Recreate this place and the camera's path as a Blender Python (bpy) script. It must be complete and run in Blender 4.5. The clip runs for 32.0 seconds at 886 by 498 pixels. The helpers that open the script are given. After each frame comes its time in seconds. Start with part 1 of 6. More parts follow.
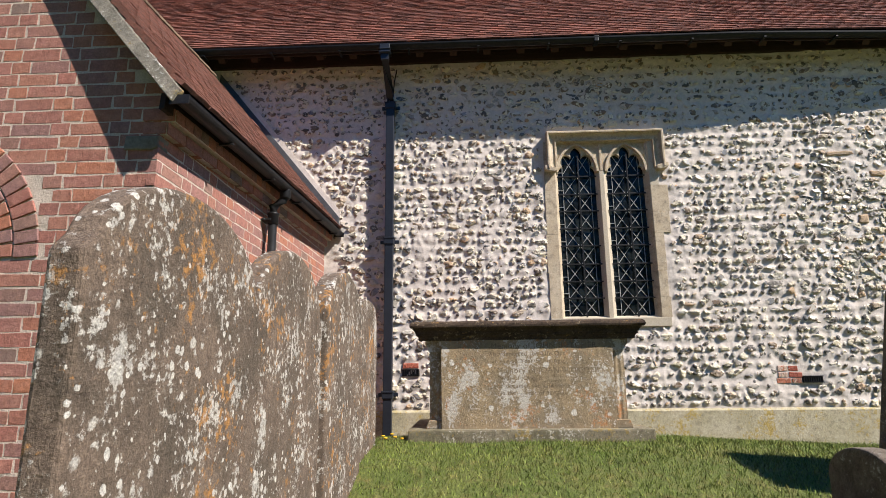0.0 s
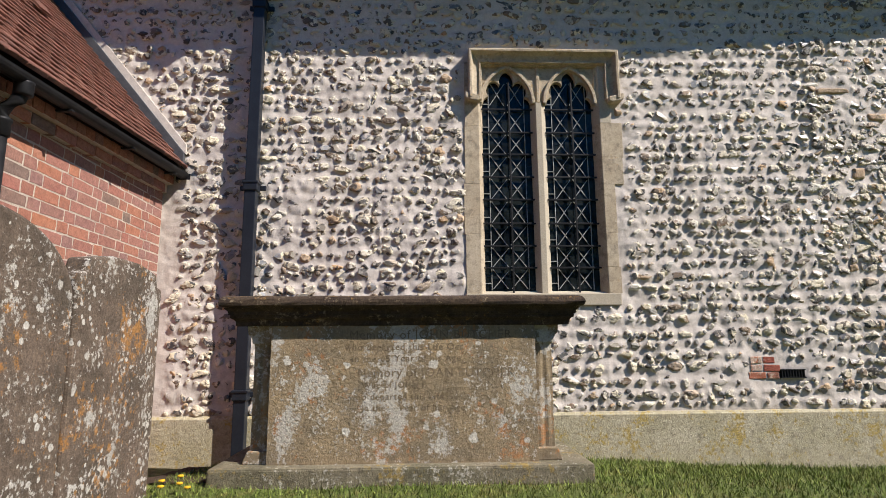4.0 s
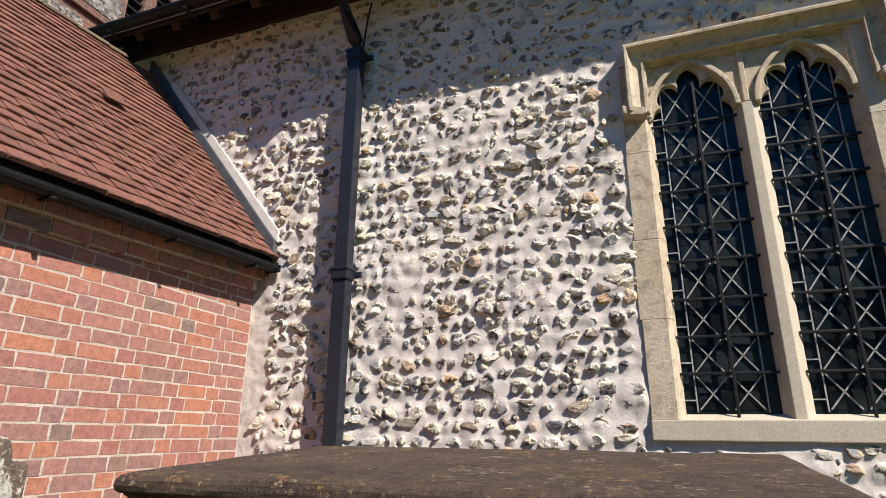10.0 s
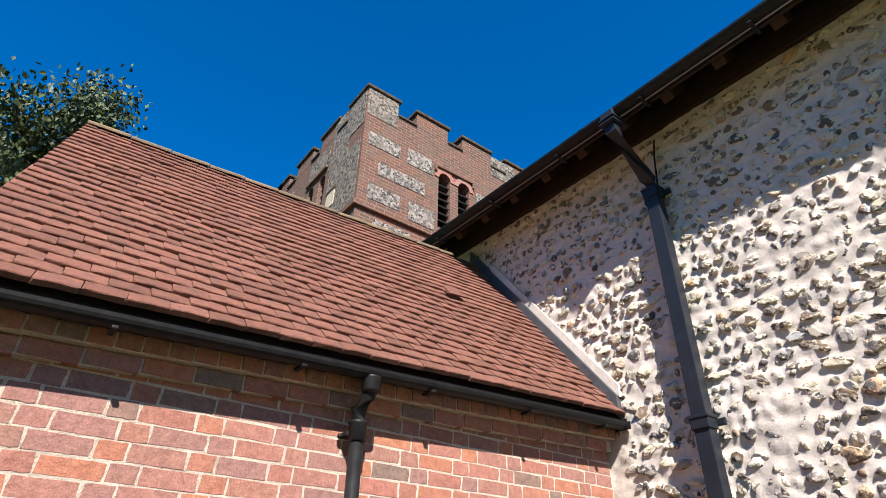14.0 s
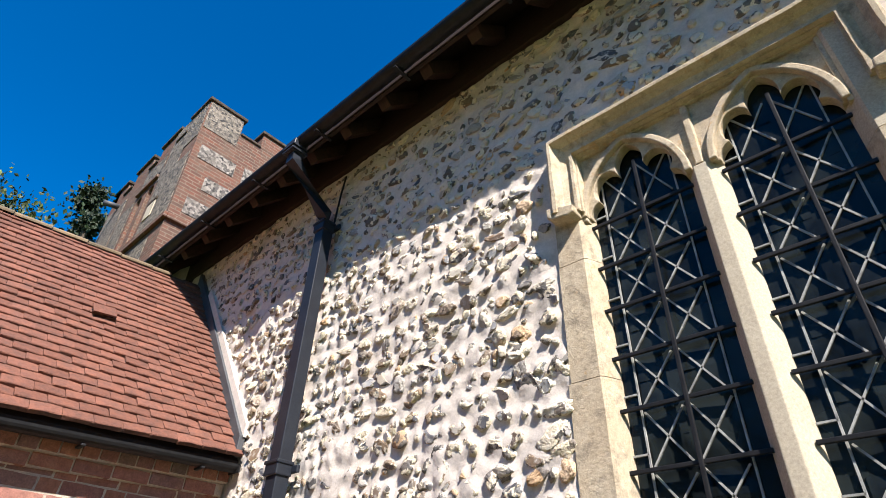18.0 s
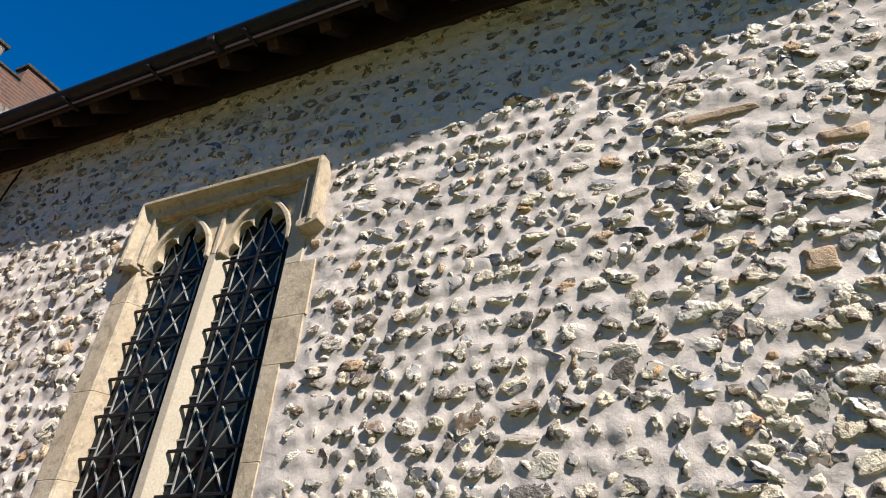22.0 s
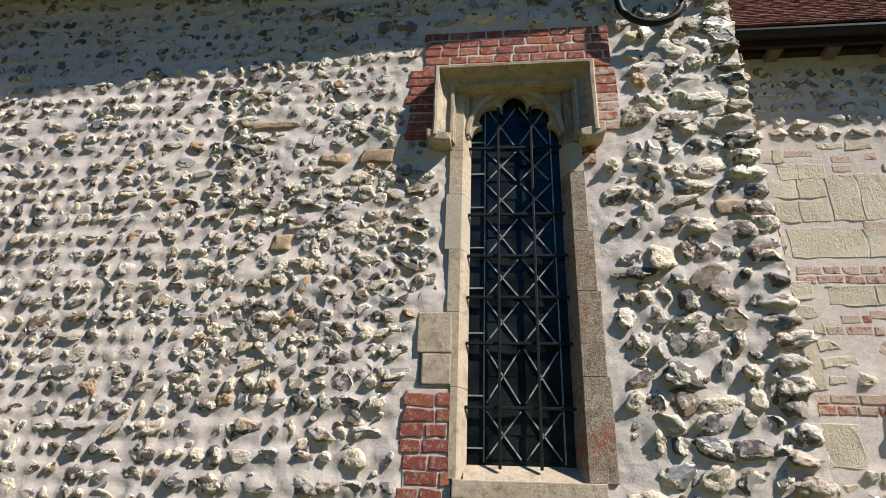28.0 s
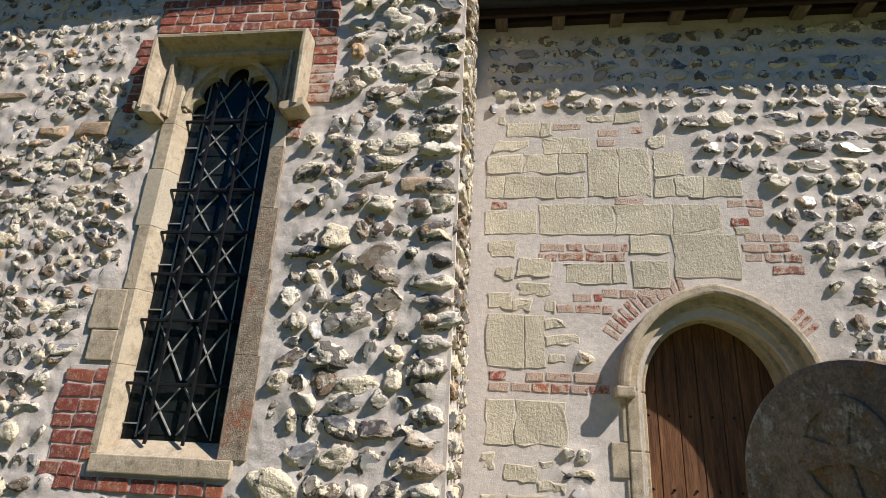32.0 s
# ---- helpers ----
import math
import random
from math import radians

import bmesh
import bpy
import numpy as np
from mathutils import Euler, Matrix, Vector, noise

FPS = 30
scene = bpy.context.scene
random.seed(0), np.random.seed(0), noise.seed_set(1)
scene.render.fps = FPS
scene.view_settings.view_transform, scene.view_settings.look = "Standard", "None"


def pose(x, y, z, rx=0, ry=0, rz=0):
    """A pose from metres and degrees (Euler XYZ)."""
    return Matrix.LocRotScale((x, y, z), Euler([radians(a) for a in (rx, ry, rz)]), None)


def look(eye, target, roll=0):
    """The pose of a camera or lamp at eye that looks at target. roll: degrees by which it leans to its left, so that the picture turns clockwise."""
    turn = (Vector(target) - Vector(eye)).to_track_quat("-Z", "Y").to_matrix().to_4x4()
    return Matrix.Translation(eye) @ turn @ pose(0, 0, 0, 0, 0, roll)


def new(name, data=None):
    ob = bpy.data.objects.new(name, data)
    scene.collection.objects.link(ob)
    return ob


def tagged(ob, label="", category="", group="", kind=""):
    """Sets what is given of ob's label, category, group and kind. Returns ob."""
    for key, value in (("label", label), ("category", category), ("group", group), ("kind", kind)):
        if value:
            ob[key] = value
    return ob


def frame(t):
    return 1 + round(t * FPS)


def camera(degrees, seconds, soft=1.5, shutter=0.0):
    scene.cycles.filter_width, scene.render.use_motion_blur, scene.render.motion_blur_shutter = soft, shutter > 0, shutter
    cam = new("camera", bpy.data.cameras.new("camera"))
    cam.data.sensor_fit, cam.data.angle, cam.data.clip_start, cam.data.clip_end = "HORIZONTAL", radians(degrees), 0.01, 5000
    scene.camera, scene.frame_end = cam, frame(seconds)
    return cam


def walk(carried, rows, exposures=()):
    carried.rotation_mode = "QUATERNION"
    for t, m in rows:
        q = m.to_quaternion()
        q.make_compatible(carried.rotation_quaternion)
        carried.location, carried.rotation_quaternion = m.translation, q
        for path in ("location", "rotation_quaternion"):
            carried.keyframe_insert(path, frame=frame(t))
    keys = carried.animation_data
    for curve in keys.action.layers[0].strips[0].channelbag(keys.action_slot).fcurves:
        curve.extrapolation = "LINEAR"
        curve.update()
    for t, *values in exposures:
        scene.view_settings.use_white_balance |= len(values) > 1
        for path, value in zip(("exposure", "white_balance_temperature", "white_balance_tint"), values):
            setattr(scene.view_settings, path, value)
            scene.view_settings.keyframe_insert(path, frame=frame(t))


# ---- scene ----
cam = camera(75.7, 32.0, 0.6)
PATH = [
    (0, (-0.966, -6.757, 0.781), (-1.052, -4.804, 1.204), -0.6),
    (0.5, (-0.872, -6.733, 0.793), (-0.962, -4.775, 1.191), -0.6),
    (1, (-0.777, -6.583, 0.821), (-0.858, -4.622, 1.202), -0.6),
    (1.5, (-0.726, -6.331, 0.873), (-0.765, -4.366, 1.245), -0.6),
    (2, (-0.669, -6.129, 0.904), (-0.64, -4.165, 1.277), -0.6),
    (2.5, (-0.537, -5.853, 0.886), (-0.479, -3.889, 1.257), -0.7),
    (3, (-0.452, -5.584, 0.896), (-0.391, -3.62, 1.265), -0.8),
    (3.5, (-0.46, -5.318, 0.909), (-0.392, -3.352, 1.269), -0.6),
    (5.5, (-0.116, -4.336, 1.056), (0.057, -2.359, 1.308), -0.3),
    (6, (-0.092, -4.134, 1.109), (0.133, -2.162, 1.357), -0.3),
    (6.5, (0.002, -3.889, 1.116), (0.234, -1.918, 1.362), -0.4),
    (7, (0.117, -3.677, 1.163), (0.325, -1.703, 1.411), -0.4),
    (7.5, (0.13, -3.466, 1.187), (0.275, -1.49, 1.455), -0.2),
    (8, (0.136, -3.365, 1.187), (0.148, -1.388, 1.494), -0.1),
    (8.5, (0.181, -3.36, 1.205), (-0.044, -1.403, 1.55), -0.1),
    (9, (0.174, -3.356, 1.27), (-0.26, -1.446, 1.675), 0.1),
    (9.5, (0.135, -3.356, 1.288), (-0.422, -1.503, 1.794), 0.4),
    (10, (0.062, -3.401, 1.316), (-0.61, -1.617, 1.923), 0.5),
    (10.5, (0.016, -3.416, 1.307), (-0.801, -1.738, 2.025), 0.8),
    (11, (-0.025, -3.48, 1.314), (-1.008, -1.931, 2.11), 0.9),
    (11.5, (-0.047, -3.515, 1.327), (-1.171, -2.094, 2.173), 1.0),
    (12, (-0.073, -3.564, 1.346), (-1.299, -2.263, 2.243), 1.0),
    (12.5, (-0.061, -3.587, 1.362), (-1.355, -2.389, 2.305), 1.1),
    (13, (-0.074, -3.597, 1.371), (-1.411, -2.484, 2.357), 1.1),
    (13.5, (-0.09, -3.577, 1.372), (-1.452, -2.521, 2.389), 1.1),
    (15.5, (0.125, -3.041, 1.402), (-1.205, -2.052, 2.522), 1.6),
    (16, (0.237, -2.745, 1.392), (-1.079, -1.748, 2.522), 1.7),
    (16.5, (0.417, -2.526, 1.443), (-0.836, -1.47, 2.59), 1.8),
    (17, (0.758, -2.353, 1.454), (-0.415, -1.231, 2.623), 1.8),
    (17.5, (0.94, -2.174, 1.421), (-0.193, -1.013, 2.59), 1.9),
    (18, (1.111, -1.984, 1.476), (-0.01, -0.805, 2.64), 2.1),
    (18.5, (1.329, -1.872, 1.48), (0.217, -0.695, 2.655), 1.9),
    (19, (1.575, -1.874, 1.453), (0.477, -0.715, 2.658), 2.2),
    (19.5, (1.898, -1.886, 1.421), (0.825, -0.716, 2.638), 2.1),
    (20, (2.222, -1.841, 1.391), (1.227, -0.604, 2.607), 2.1),
    (20.5, (2.486, -1.845, 1.392), (1.574, -0.535, 2.598), 2.1),
    (21, (2.674, -2.017, 1.357), (1.87, -0.639, 2.563), 2.5),
    (21.5, (2.846, -2.126, 1.356), (2.142, -0.66, 2.52), 2.3),
    (22, (3.105, -2.143, 1.311), (2.466, -0.621, 2.44), 2.2),
    (22.5, (3.266, -2.201, 1.29), (2.652, -0.641, 2.381), 2.4),
    (23, (3.39, -2.374, 1.228), (2.82, -0.781, 2.294), 2.6),
    (23.5, (3.542, -2.42, 1.219), (3.023, -0.778, 2.236), 2.6),
    (24, (3.856, -2.383, 1.203), (3.448, -0.685, 2.177), 2.5),
    (24.5, (4.073, -2.396, 1.256), (3.72, -0.654, 2.173), 2.2),
    (26.5, (4.496, -2.639, 1.269), (4.211, -0.822, 2.056), 1.8),
    (27, (4.762, -2.806, 1.262), (4.477, -0.988, 2.045), 1.8),
    (27.5, (4.805, -2.916, 1.251), (4.548, -1.103, 2.054), 1.9),
    (28, (5.012, -2.933, 1.176), (4.796, -1.113, 1.975), 2.1),
    (28.5, (5.236, -2.93, 1.209), (5.05, -1.096, 1.984), 2.1),
    (29, (5.445, -2.817, 1.19), (5.272, -0.967, 1.93), 2.2),
    (29.5, (5.601, -2.741, 1.243), (5.435, -0.864, 1.913), 2.3),
    (30, (5.807, -2.772, 1.268), (5.638, -0.888, 1.919), 2.4),
    (30.5, (6.017, -2.858, 1.319), (5.831, -0.979, 1.979), 2.4),
    (31, (6.273, -2.791, 1.291), (6.067, -0.913, 1.948), 2.5),
    (31.5, (6.472, -2.719, 1.34), (6.25, -0.842, 1.996), 2.6),
    (32, (6.773, -2.746, 1.337), (6.523, -0.88, 2.011), 2.9),
]
walk(cam, [(t, look(eye, target, roll)) for t, eye, target, roll in PATH], [(0, 0.95), (3, 0.78), (6, 0.62), (9, 0.82), (12, 1.12), (16, 1.4), (19, 1.3), (21, 1.0), (23, 0.76), (26, 0.65), (30, 0.57), (32, 0.52)])

# ---- world, sun ----
SUN = Vector((0.57, -0.305, 0.635)).normalized()
world = bpy.data.worlds.new("sky")
scene.world = world
world.use_nodes = True
wn = world.node_tree.nodes
sky = wn.new("ShaderNodeTexSky")
sky.sky_type, sky.sun_disc = "NISHITA", False
sky.sun_elevation, sky.sun_rotation = math.asin(SUN.z), math.atan2(SUN.x, SUN.y)
sky.air_density, sky.dust_density, sky.ozone_density = 1.0, 0.0, 6.0
tone = wn.new("ShaderNodeHueSaturation")
tone.inputs["Saturation"].default_value, tone.inputs["Hue"].default_value = 1.34, 0.504
world.node_tree.links.new(sky.outputs[0], tone.inputs["Color"])
world.node_tree.links.new(tone.outputs[0], wn["Background"].inputs[0])
wn["Background"].inputs[1].default_value = 0.08
sun = new("sun", bpy.data.lights.new("sun", "SUN"))
sun.data.energy, sun.data.angle, sun.data.color = 5.0, radians(0.53), (1.0, 0.922, 0.852)
sun.matrix_world = look((0, 0, 20), Vector((0, 0, 20)) - SUN)

# ---- materials ----


class Nodes:
    """A short hand for the nodes of one material."""

    def __init__(self, name, rough=0.9, metal=0.0, spec=0.3):
        self.m = bpy.data.materials.new(name)
        self.m.use_nodes = True
        self.t = self.m.node_tree
        self.b = self.t.nodes["Principled BSDF"]
        self.set(self.b, "Roughness", rough), self.set(self.b, "Metallic", metal), self.set(self.b, "Specular IOR Level", spec)
        self.co = self.t.nodes.new("ShaderNodeTexCoord").outputs["Object"]

    def set(self, node, key, value):
        if hasattr(value, "is_output"):
            self.t.links.new(value, node.inputs[key])
        else:
            if isinstance(value, tuple) and len(value) == 3:
                value = (*value, 1) if node.inputs[key].type == "RGBA" else value
            node.inputs[key].default_value = value

    def node(self, kind, out=0, props=None, **ins):
        n = self.t.nodes.new("ShaderNode" + kind)
        props = props or {}
        if "operation" in props:
            n.operation = props["operation"]
        if "feature" in props:
            n.feature = props["feature"]
        for k, v in ins.items():
            self.set(n, int(k[1:]) if k[0] == "i" and k[1:].isdigit() else k.replace("_", " "), v)
        return n.outputs[out]

    def world_co(self):
        return self.node("NewGeometry", "Position")

    def noise(self, scale, detail=5.0, rough=0.6, co=None, out=0):
        return self.node("TexNoise", out, Vector=co or self.co, Scale=scale, Detail=detail, Roughness=rough)

    def voronoi(self, scale, co=None, out="Distance", feature="F1"):
        return self.node("TexVoronoi", out, {"feature": feature}, Vector=co or self.co, Scale=scale)

    def ramp(self, fac, stops):
        n = self.t.nodes.new("ShaderNodeValToRGB")
        self.t.links.new(fac, n.inputs[0])
        e = n.color_ramp.elements
        while len(e) < len(stops):
            e.new(0.5)
        for el, (p, c) in zip(e, stops):
            el.position, el.color = p, (*c, 1) if isinstance(c, tuple) else (c, c, c, 1)
        return n.outputs[0]

    def mix(self, fac, a, b, blend="MIX"):
        n = self.t.nodes.new("ShaderNodeMix")
        n.data_type, n.blend_type = "RGBA", blend
        for k, v in ((0, fac), (6, a), (7, b)):
            if hasattr(v, "is_output"):
                self.t.links.new(v, n.inputs[k])
            else:
                n.inputs[k].default_value = (*v, 1) if isinstance(v, tuple) else v
        return n.outputs[2]

    def math(self, op, a, b=0.0):
        return self.node("Math", 0, {"operation": op}, i0=a, i1=b)

    def done(self, color, bump=None, strength=0.4, dist=0.01, rough=None):
        self.set(self.b, "Base Color", color)
        if rough is not None:
            self.set(self.b, "Roughness", rough)
        if bump is not None:
            self.set(self.b, "Normal", self.node("Bump", 0, Strength=strength, Distance=dist, Height=bump))
        return self.m


def mottled(name, a, b, scale=6.0, fine=60.0, strength=0.4, dist=0.006, rough=0.9, metal=0.0, spec=0.3, lo=0.35, hi=0.65, random_by=None, amount=0.25):
    n = Nodes(name, rough, metal, spec)
    co = n.world_co()
    c = n.mix(n.ramp(n.noise(scale, 6, 0.65, co), [(lo, 0.0), (hi, 1.0)]), a, b)
    f = n.noise(fine, 6, 0.7, co)
    c = n.mix(0.5, c, n.mix(1.0, c, n.ramp(f, [(0.3, 0.45), (0.7, 1.35)]), "MULTIPLY"))
    if random_by:
        r = n.node("ObjectInfo", "Random") if random_by == "object" else n.node("NewGeometry", "Random Per Island")
        c = n.mix(1.0, c, n.ramp(r, [(0.0, 1.0 - amount), (1.0, 1.0 + amount)]), "MULTIPLY")
    return n.done(c, f, strength, dist)


def mortar_material():
    n = Nodes("lime_mortar", 0.95)
    co = n.world_co()
    c = n.mix(n.ramp(n.noise(1.3, 6, 0.6, co), [(0.35, 0.0), (0.7, 1.0)]), (0.61, 0.55, 0.495), (0.53, 0.475, 0.42))
    c = n.mix(n.ramp(n.noise(6, 6, 0.72, co), [(0.54, 0.0), (0.78, 0.45)]), c, (0.41, 0.355, 0.30))
    c = n.mix(n.ramp(n.noise(0.7, 5, 0.6, n.node("VectorMath", 0, {"operation": "ADD"}, i0=co, i1=(5, 2, 8))), [(0.56, 0.0), (0.74, 0.2)]), c, (0.47, 0.46, 0.41))
    f = n.noise(110, 4, 0.75, co)
    g = n.noise(26, 6, 0.7, co)
    c = n.mix(0.2, c, n.mix(1.0, c, n.ramp(f, [(0.32, 0.4), (0.68, 1.4)]), "MULTIPLY"))
    c = n.mix(0.3, c, n.mix(1.0, c, n.ramp(g, [(0.35, 0.6), (0.65, 1.25)]), "MULTIPLY"))
    return n.done(c, n.math("ADD", n.math("MULTIPLY", f, 0.35), n.math("MULTIPLY", g, 0.9)), 0.45, 0.012)


def flint_material(name, random_by):
    """The chalky rind of a flint: cream to tan, with dark breaks."""
    n = Nodes(name, 0.62, 0, 0.4)
    co = n.world_co()
    r = n.node("ObjectInfo", "Random") if random_by == "object" else n.node("NewGeometry", "Random Per Island")
    rind = n.ramp(r, [(0.0, (0.72, 0.64, 0.48)), (0.2, (0.66, 0.575, 0.41)), (0.38, (0.74, 0.68, 0.56)), (0.55, (0.60, 0.52, 0.385)), (0.70, (0.69, 0.62, 0.49)), (0.80, (0.50, 0.45, 0.38)), (0.87, (0.55, 0.35, 0.18)), (0.93, (0.34, 0.32, 0.29)), (1.0, (0.72, 0.66, 0.54))])
    core = n.ramp(n.math("FRACT", n.math("MULTIPLY", r, 17.3)), [(0.0, (0.05, 0.048, 0.048)), (0.4, (0.17, 0.15, 0.13)), (0.7, (0.22, 0.15, 0.09)), (1.0, (0.12, 0.12, 0.125))])
    big = n.noise(20, 3, 0.5, co)
    cut = n.math("ADD", big, n.math("MULTIPLY", n.math("SUBTRACT", n.math("FRACT", n.math("MULTIPLY", r, 41.7)), 0.5), 0.26))
    c = n.mix(n.ramp(cut, [(0.545, 0.0), (0.565, 0.95)]), rind, core)
    pits = n.noise(75, 4, 0.7, co)
    c = n.mix(n.ramp(pits, [(0.62, 0.0), (0.68, 0.8)]), c, (0.12, 0.10, 0.08))
    c = n.mix(0.35, c, n.mix(1.0, c, n.ramp(n.noise(160, 4, 0.75, co), [(0.32, 0.5), (0.68, 1.3)]), "MULTIPLY"))
    return n.done(c, n.math("ADD", n.math("MULTIPLY", pits, -0.8), n.math("ADD", big, n.math("MULTIPLY", n.noise(42, 4, 0.6, co), 0.7))), 0.7, 0.020)


def flint_core_material(name, random_by):
    """The glassy broken face of a flint: black, smoke grey, brown or milky blue."""
    n = Nodes(name, 0.34, 0, 0.5)
    co = n.world_co()
    r = n.node("ObjectInfo", "Random") if random_by == "object" else n.node("NewGeometry", "Random Per Island")
    c = n.ramp(n.math("FRACT", n.math("MULTIPLY", r, 9.7)), [(0.0, (0.045, 0.045, 0.05)), (0.25, (0.13, 0.13, 0.135)), (0.42, (0.33, 0.33, 0.33)), (0.58, (0.40, 0.36, 0.29)), (0.75, (0.19, 0.125, 0.075)), (0.9, (0.07, 0.068, 0.07)), (1.0, (0.42, 0.38, 0.31))])
    big = n.noise(30, 5, 0.65, co)
    c = n.mix(n.ramp(big, [(0.50, 0.0), (0.60, 0.75)]), c, (0.42, 0.39, 0.34))
    c = n.mix(n.ramp(n.noise(60, 4, 0.7, co), [(0.58, 0.0), (0.66, 0.7)]), c, (0.06, 0.055, 0.05))
    return n.done(c, big, 0.3, 0.01)


def chalk_material():
    """Soft cream clunch with chisel marks and a few pits."""
    n = Nodes("chalk_block", 0.95)
    co = n.world_co()
    r = n.node("ObjectInfo", "Random")
    c = n.mix(n.ramp(n.noise(7, 5, 0.65, co), [(0.35, 0.0), (0.65, 1.0)]), (0.58, 0.52, 0.395), (0.49, 0.435, 0.325))
    c = n.mix(1.0, c, n.ramp(r, [(0.0, 0.88), (1.0, 1.08)]), "MULTIPLY")
    marks = n.noise(3.0, 4, 0.6, n.node("Mapping", 0, Vector=co, Rotation=(0.0, 0.6, 0.0), Scale=(34, 10, 9)))
    pits = n.noise(48, 5, 0.7, co)
    c = n.mix(n.ramp(pits, [(0.60, 0.0), (0.72, 0.5)]), c, (0.33, 0.28, 0.20))
    return n.done(c, n.math("ADD", n.math("MULTIPLY", marks, 0.6), n.math("ADD", n.math("MULTIPLY", pits, -0.8), n.noise(30, 6, 0.7, co))), 0.55, 0.014)


def brick_material(name, random_by):
    n = Nodes(name, 0.9)
    co = n.world_co()
    r = n.node("ObjectInfo", "Random") if random_by == "object" else n.node("NewGeometry", "Random Per Island")
    c = n.ramp(r, [(0.0, (0.35, 0.145, 0.11)), (0.16, (0.30, 0.135, 0.105)), (0.3, (0.40, 0.16, 0.095)), (0.44, (0.28, 0.15, 0.13)), (0.58, (0.37, 0.16, 0.12)), (0.70, (0.255, 0.145, 0.13)), (0.82, (0.42, 0.17, 0.095)), (0.93, (0.34, 0.165, 0.125)), (0.965, (0.19, 0.14, 0.115)), (1.0, (0.34, 0.155, 0.12))])
    big = n.noise(14, 5, 0.65, co)
    c = n.mix(n.ramp(big, [(0.48, 0.0), (0.8, 0.5)]), c, (0.40, 0.22, 0.16))
    f = n.noise(110, 5, 0.75, co)
    c = n.mix(0.6, c, n.mix(1.0, c, n.ramp(f, [(0.3, 0.4), (0.7, 1.35)]), "MULTIPLY"))
    g = n.noise(32, 5, 0.7, co)
    c = n.mix(0.5, c, n.mix(1.0, c, n.ramp(g, [(0.34, 0.55), (0.66, 1.3)]), "MULTIPLY"))
    return n.done(c, n.math("ADD", n.math("MULTIPLY", f, 0.6), n.math("ADD", big, g)), 0.75, 0.008)


def smeared_brick(name, level):
    """Soft red brick with old mortar smeared over it."""
    n = Nodes(name, 0.95)
    co = n.world_co()
    r = n.node("ObjectInfo", "Random")
    c = n.ramp(r, [(0.0, (0.38, 0.11, 0.065)), (0.4, (0.30, 0.085, 0.06)), (0.7, (0.43, 0.165, 0.09)), (1.0, (0.27, 0.12, 0.085))])
    w = n.noise(26, 6, 0.72, co)
    cut = n.math("ADD", w, n.math("MULTIPLY", n.math("FRACT", n.math("MULTIPLY", r, 23.7)), 0.22))
    c = n.mix(n.ramp(cut, [(level, 0.0), (level + 0.09, 0.85)]), c, (0.56, 0.45, 0.36))
    f = n.noise(120, 5, 0.8, co)
    c = n.mix(0.6, c, n.mix(1.0, c, n.ramp(f, [(0.3, 0.35), (0.7, 1.35)]), "MULTIPLY"))
    return n.done(c, n.math("ADD", f, w), 0.8, 0.01)


def deep_red_brick():
    n = Nodes("deep_red_brick", 0.9)
    co = n.world_co()
    c = n.ramp(n.node("ObjectInfo", "Random"), [(0.0, (0.33, 0.085, 0.055)), (0.4, (0.22, 0.065, 0.05)), (0.75, (0.40, 0.135, 0.07)), (1.0, (0.26, 0.10, 0.07))])
    c = n.mix(n.ramp(n.noise(30, 5, 0.7, co), [(0.50, 0.0), (0.66, 0.75)]), c, (0.48, 0.34, 0.26))
    f = n.noise(120, 5, 0.8, co)
    c = n.mix(0.55, c, n.mix(1.0, c, n.ramp(f, [(0.3, 0.4), (0.7, 1.35)]), "MULTIPLY"))
    return n.done(c, f, 0.7, 0.008)


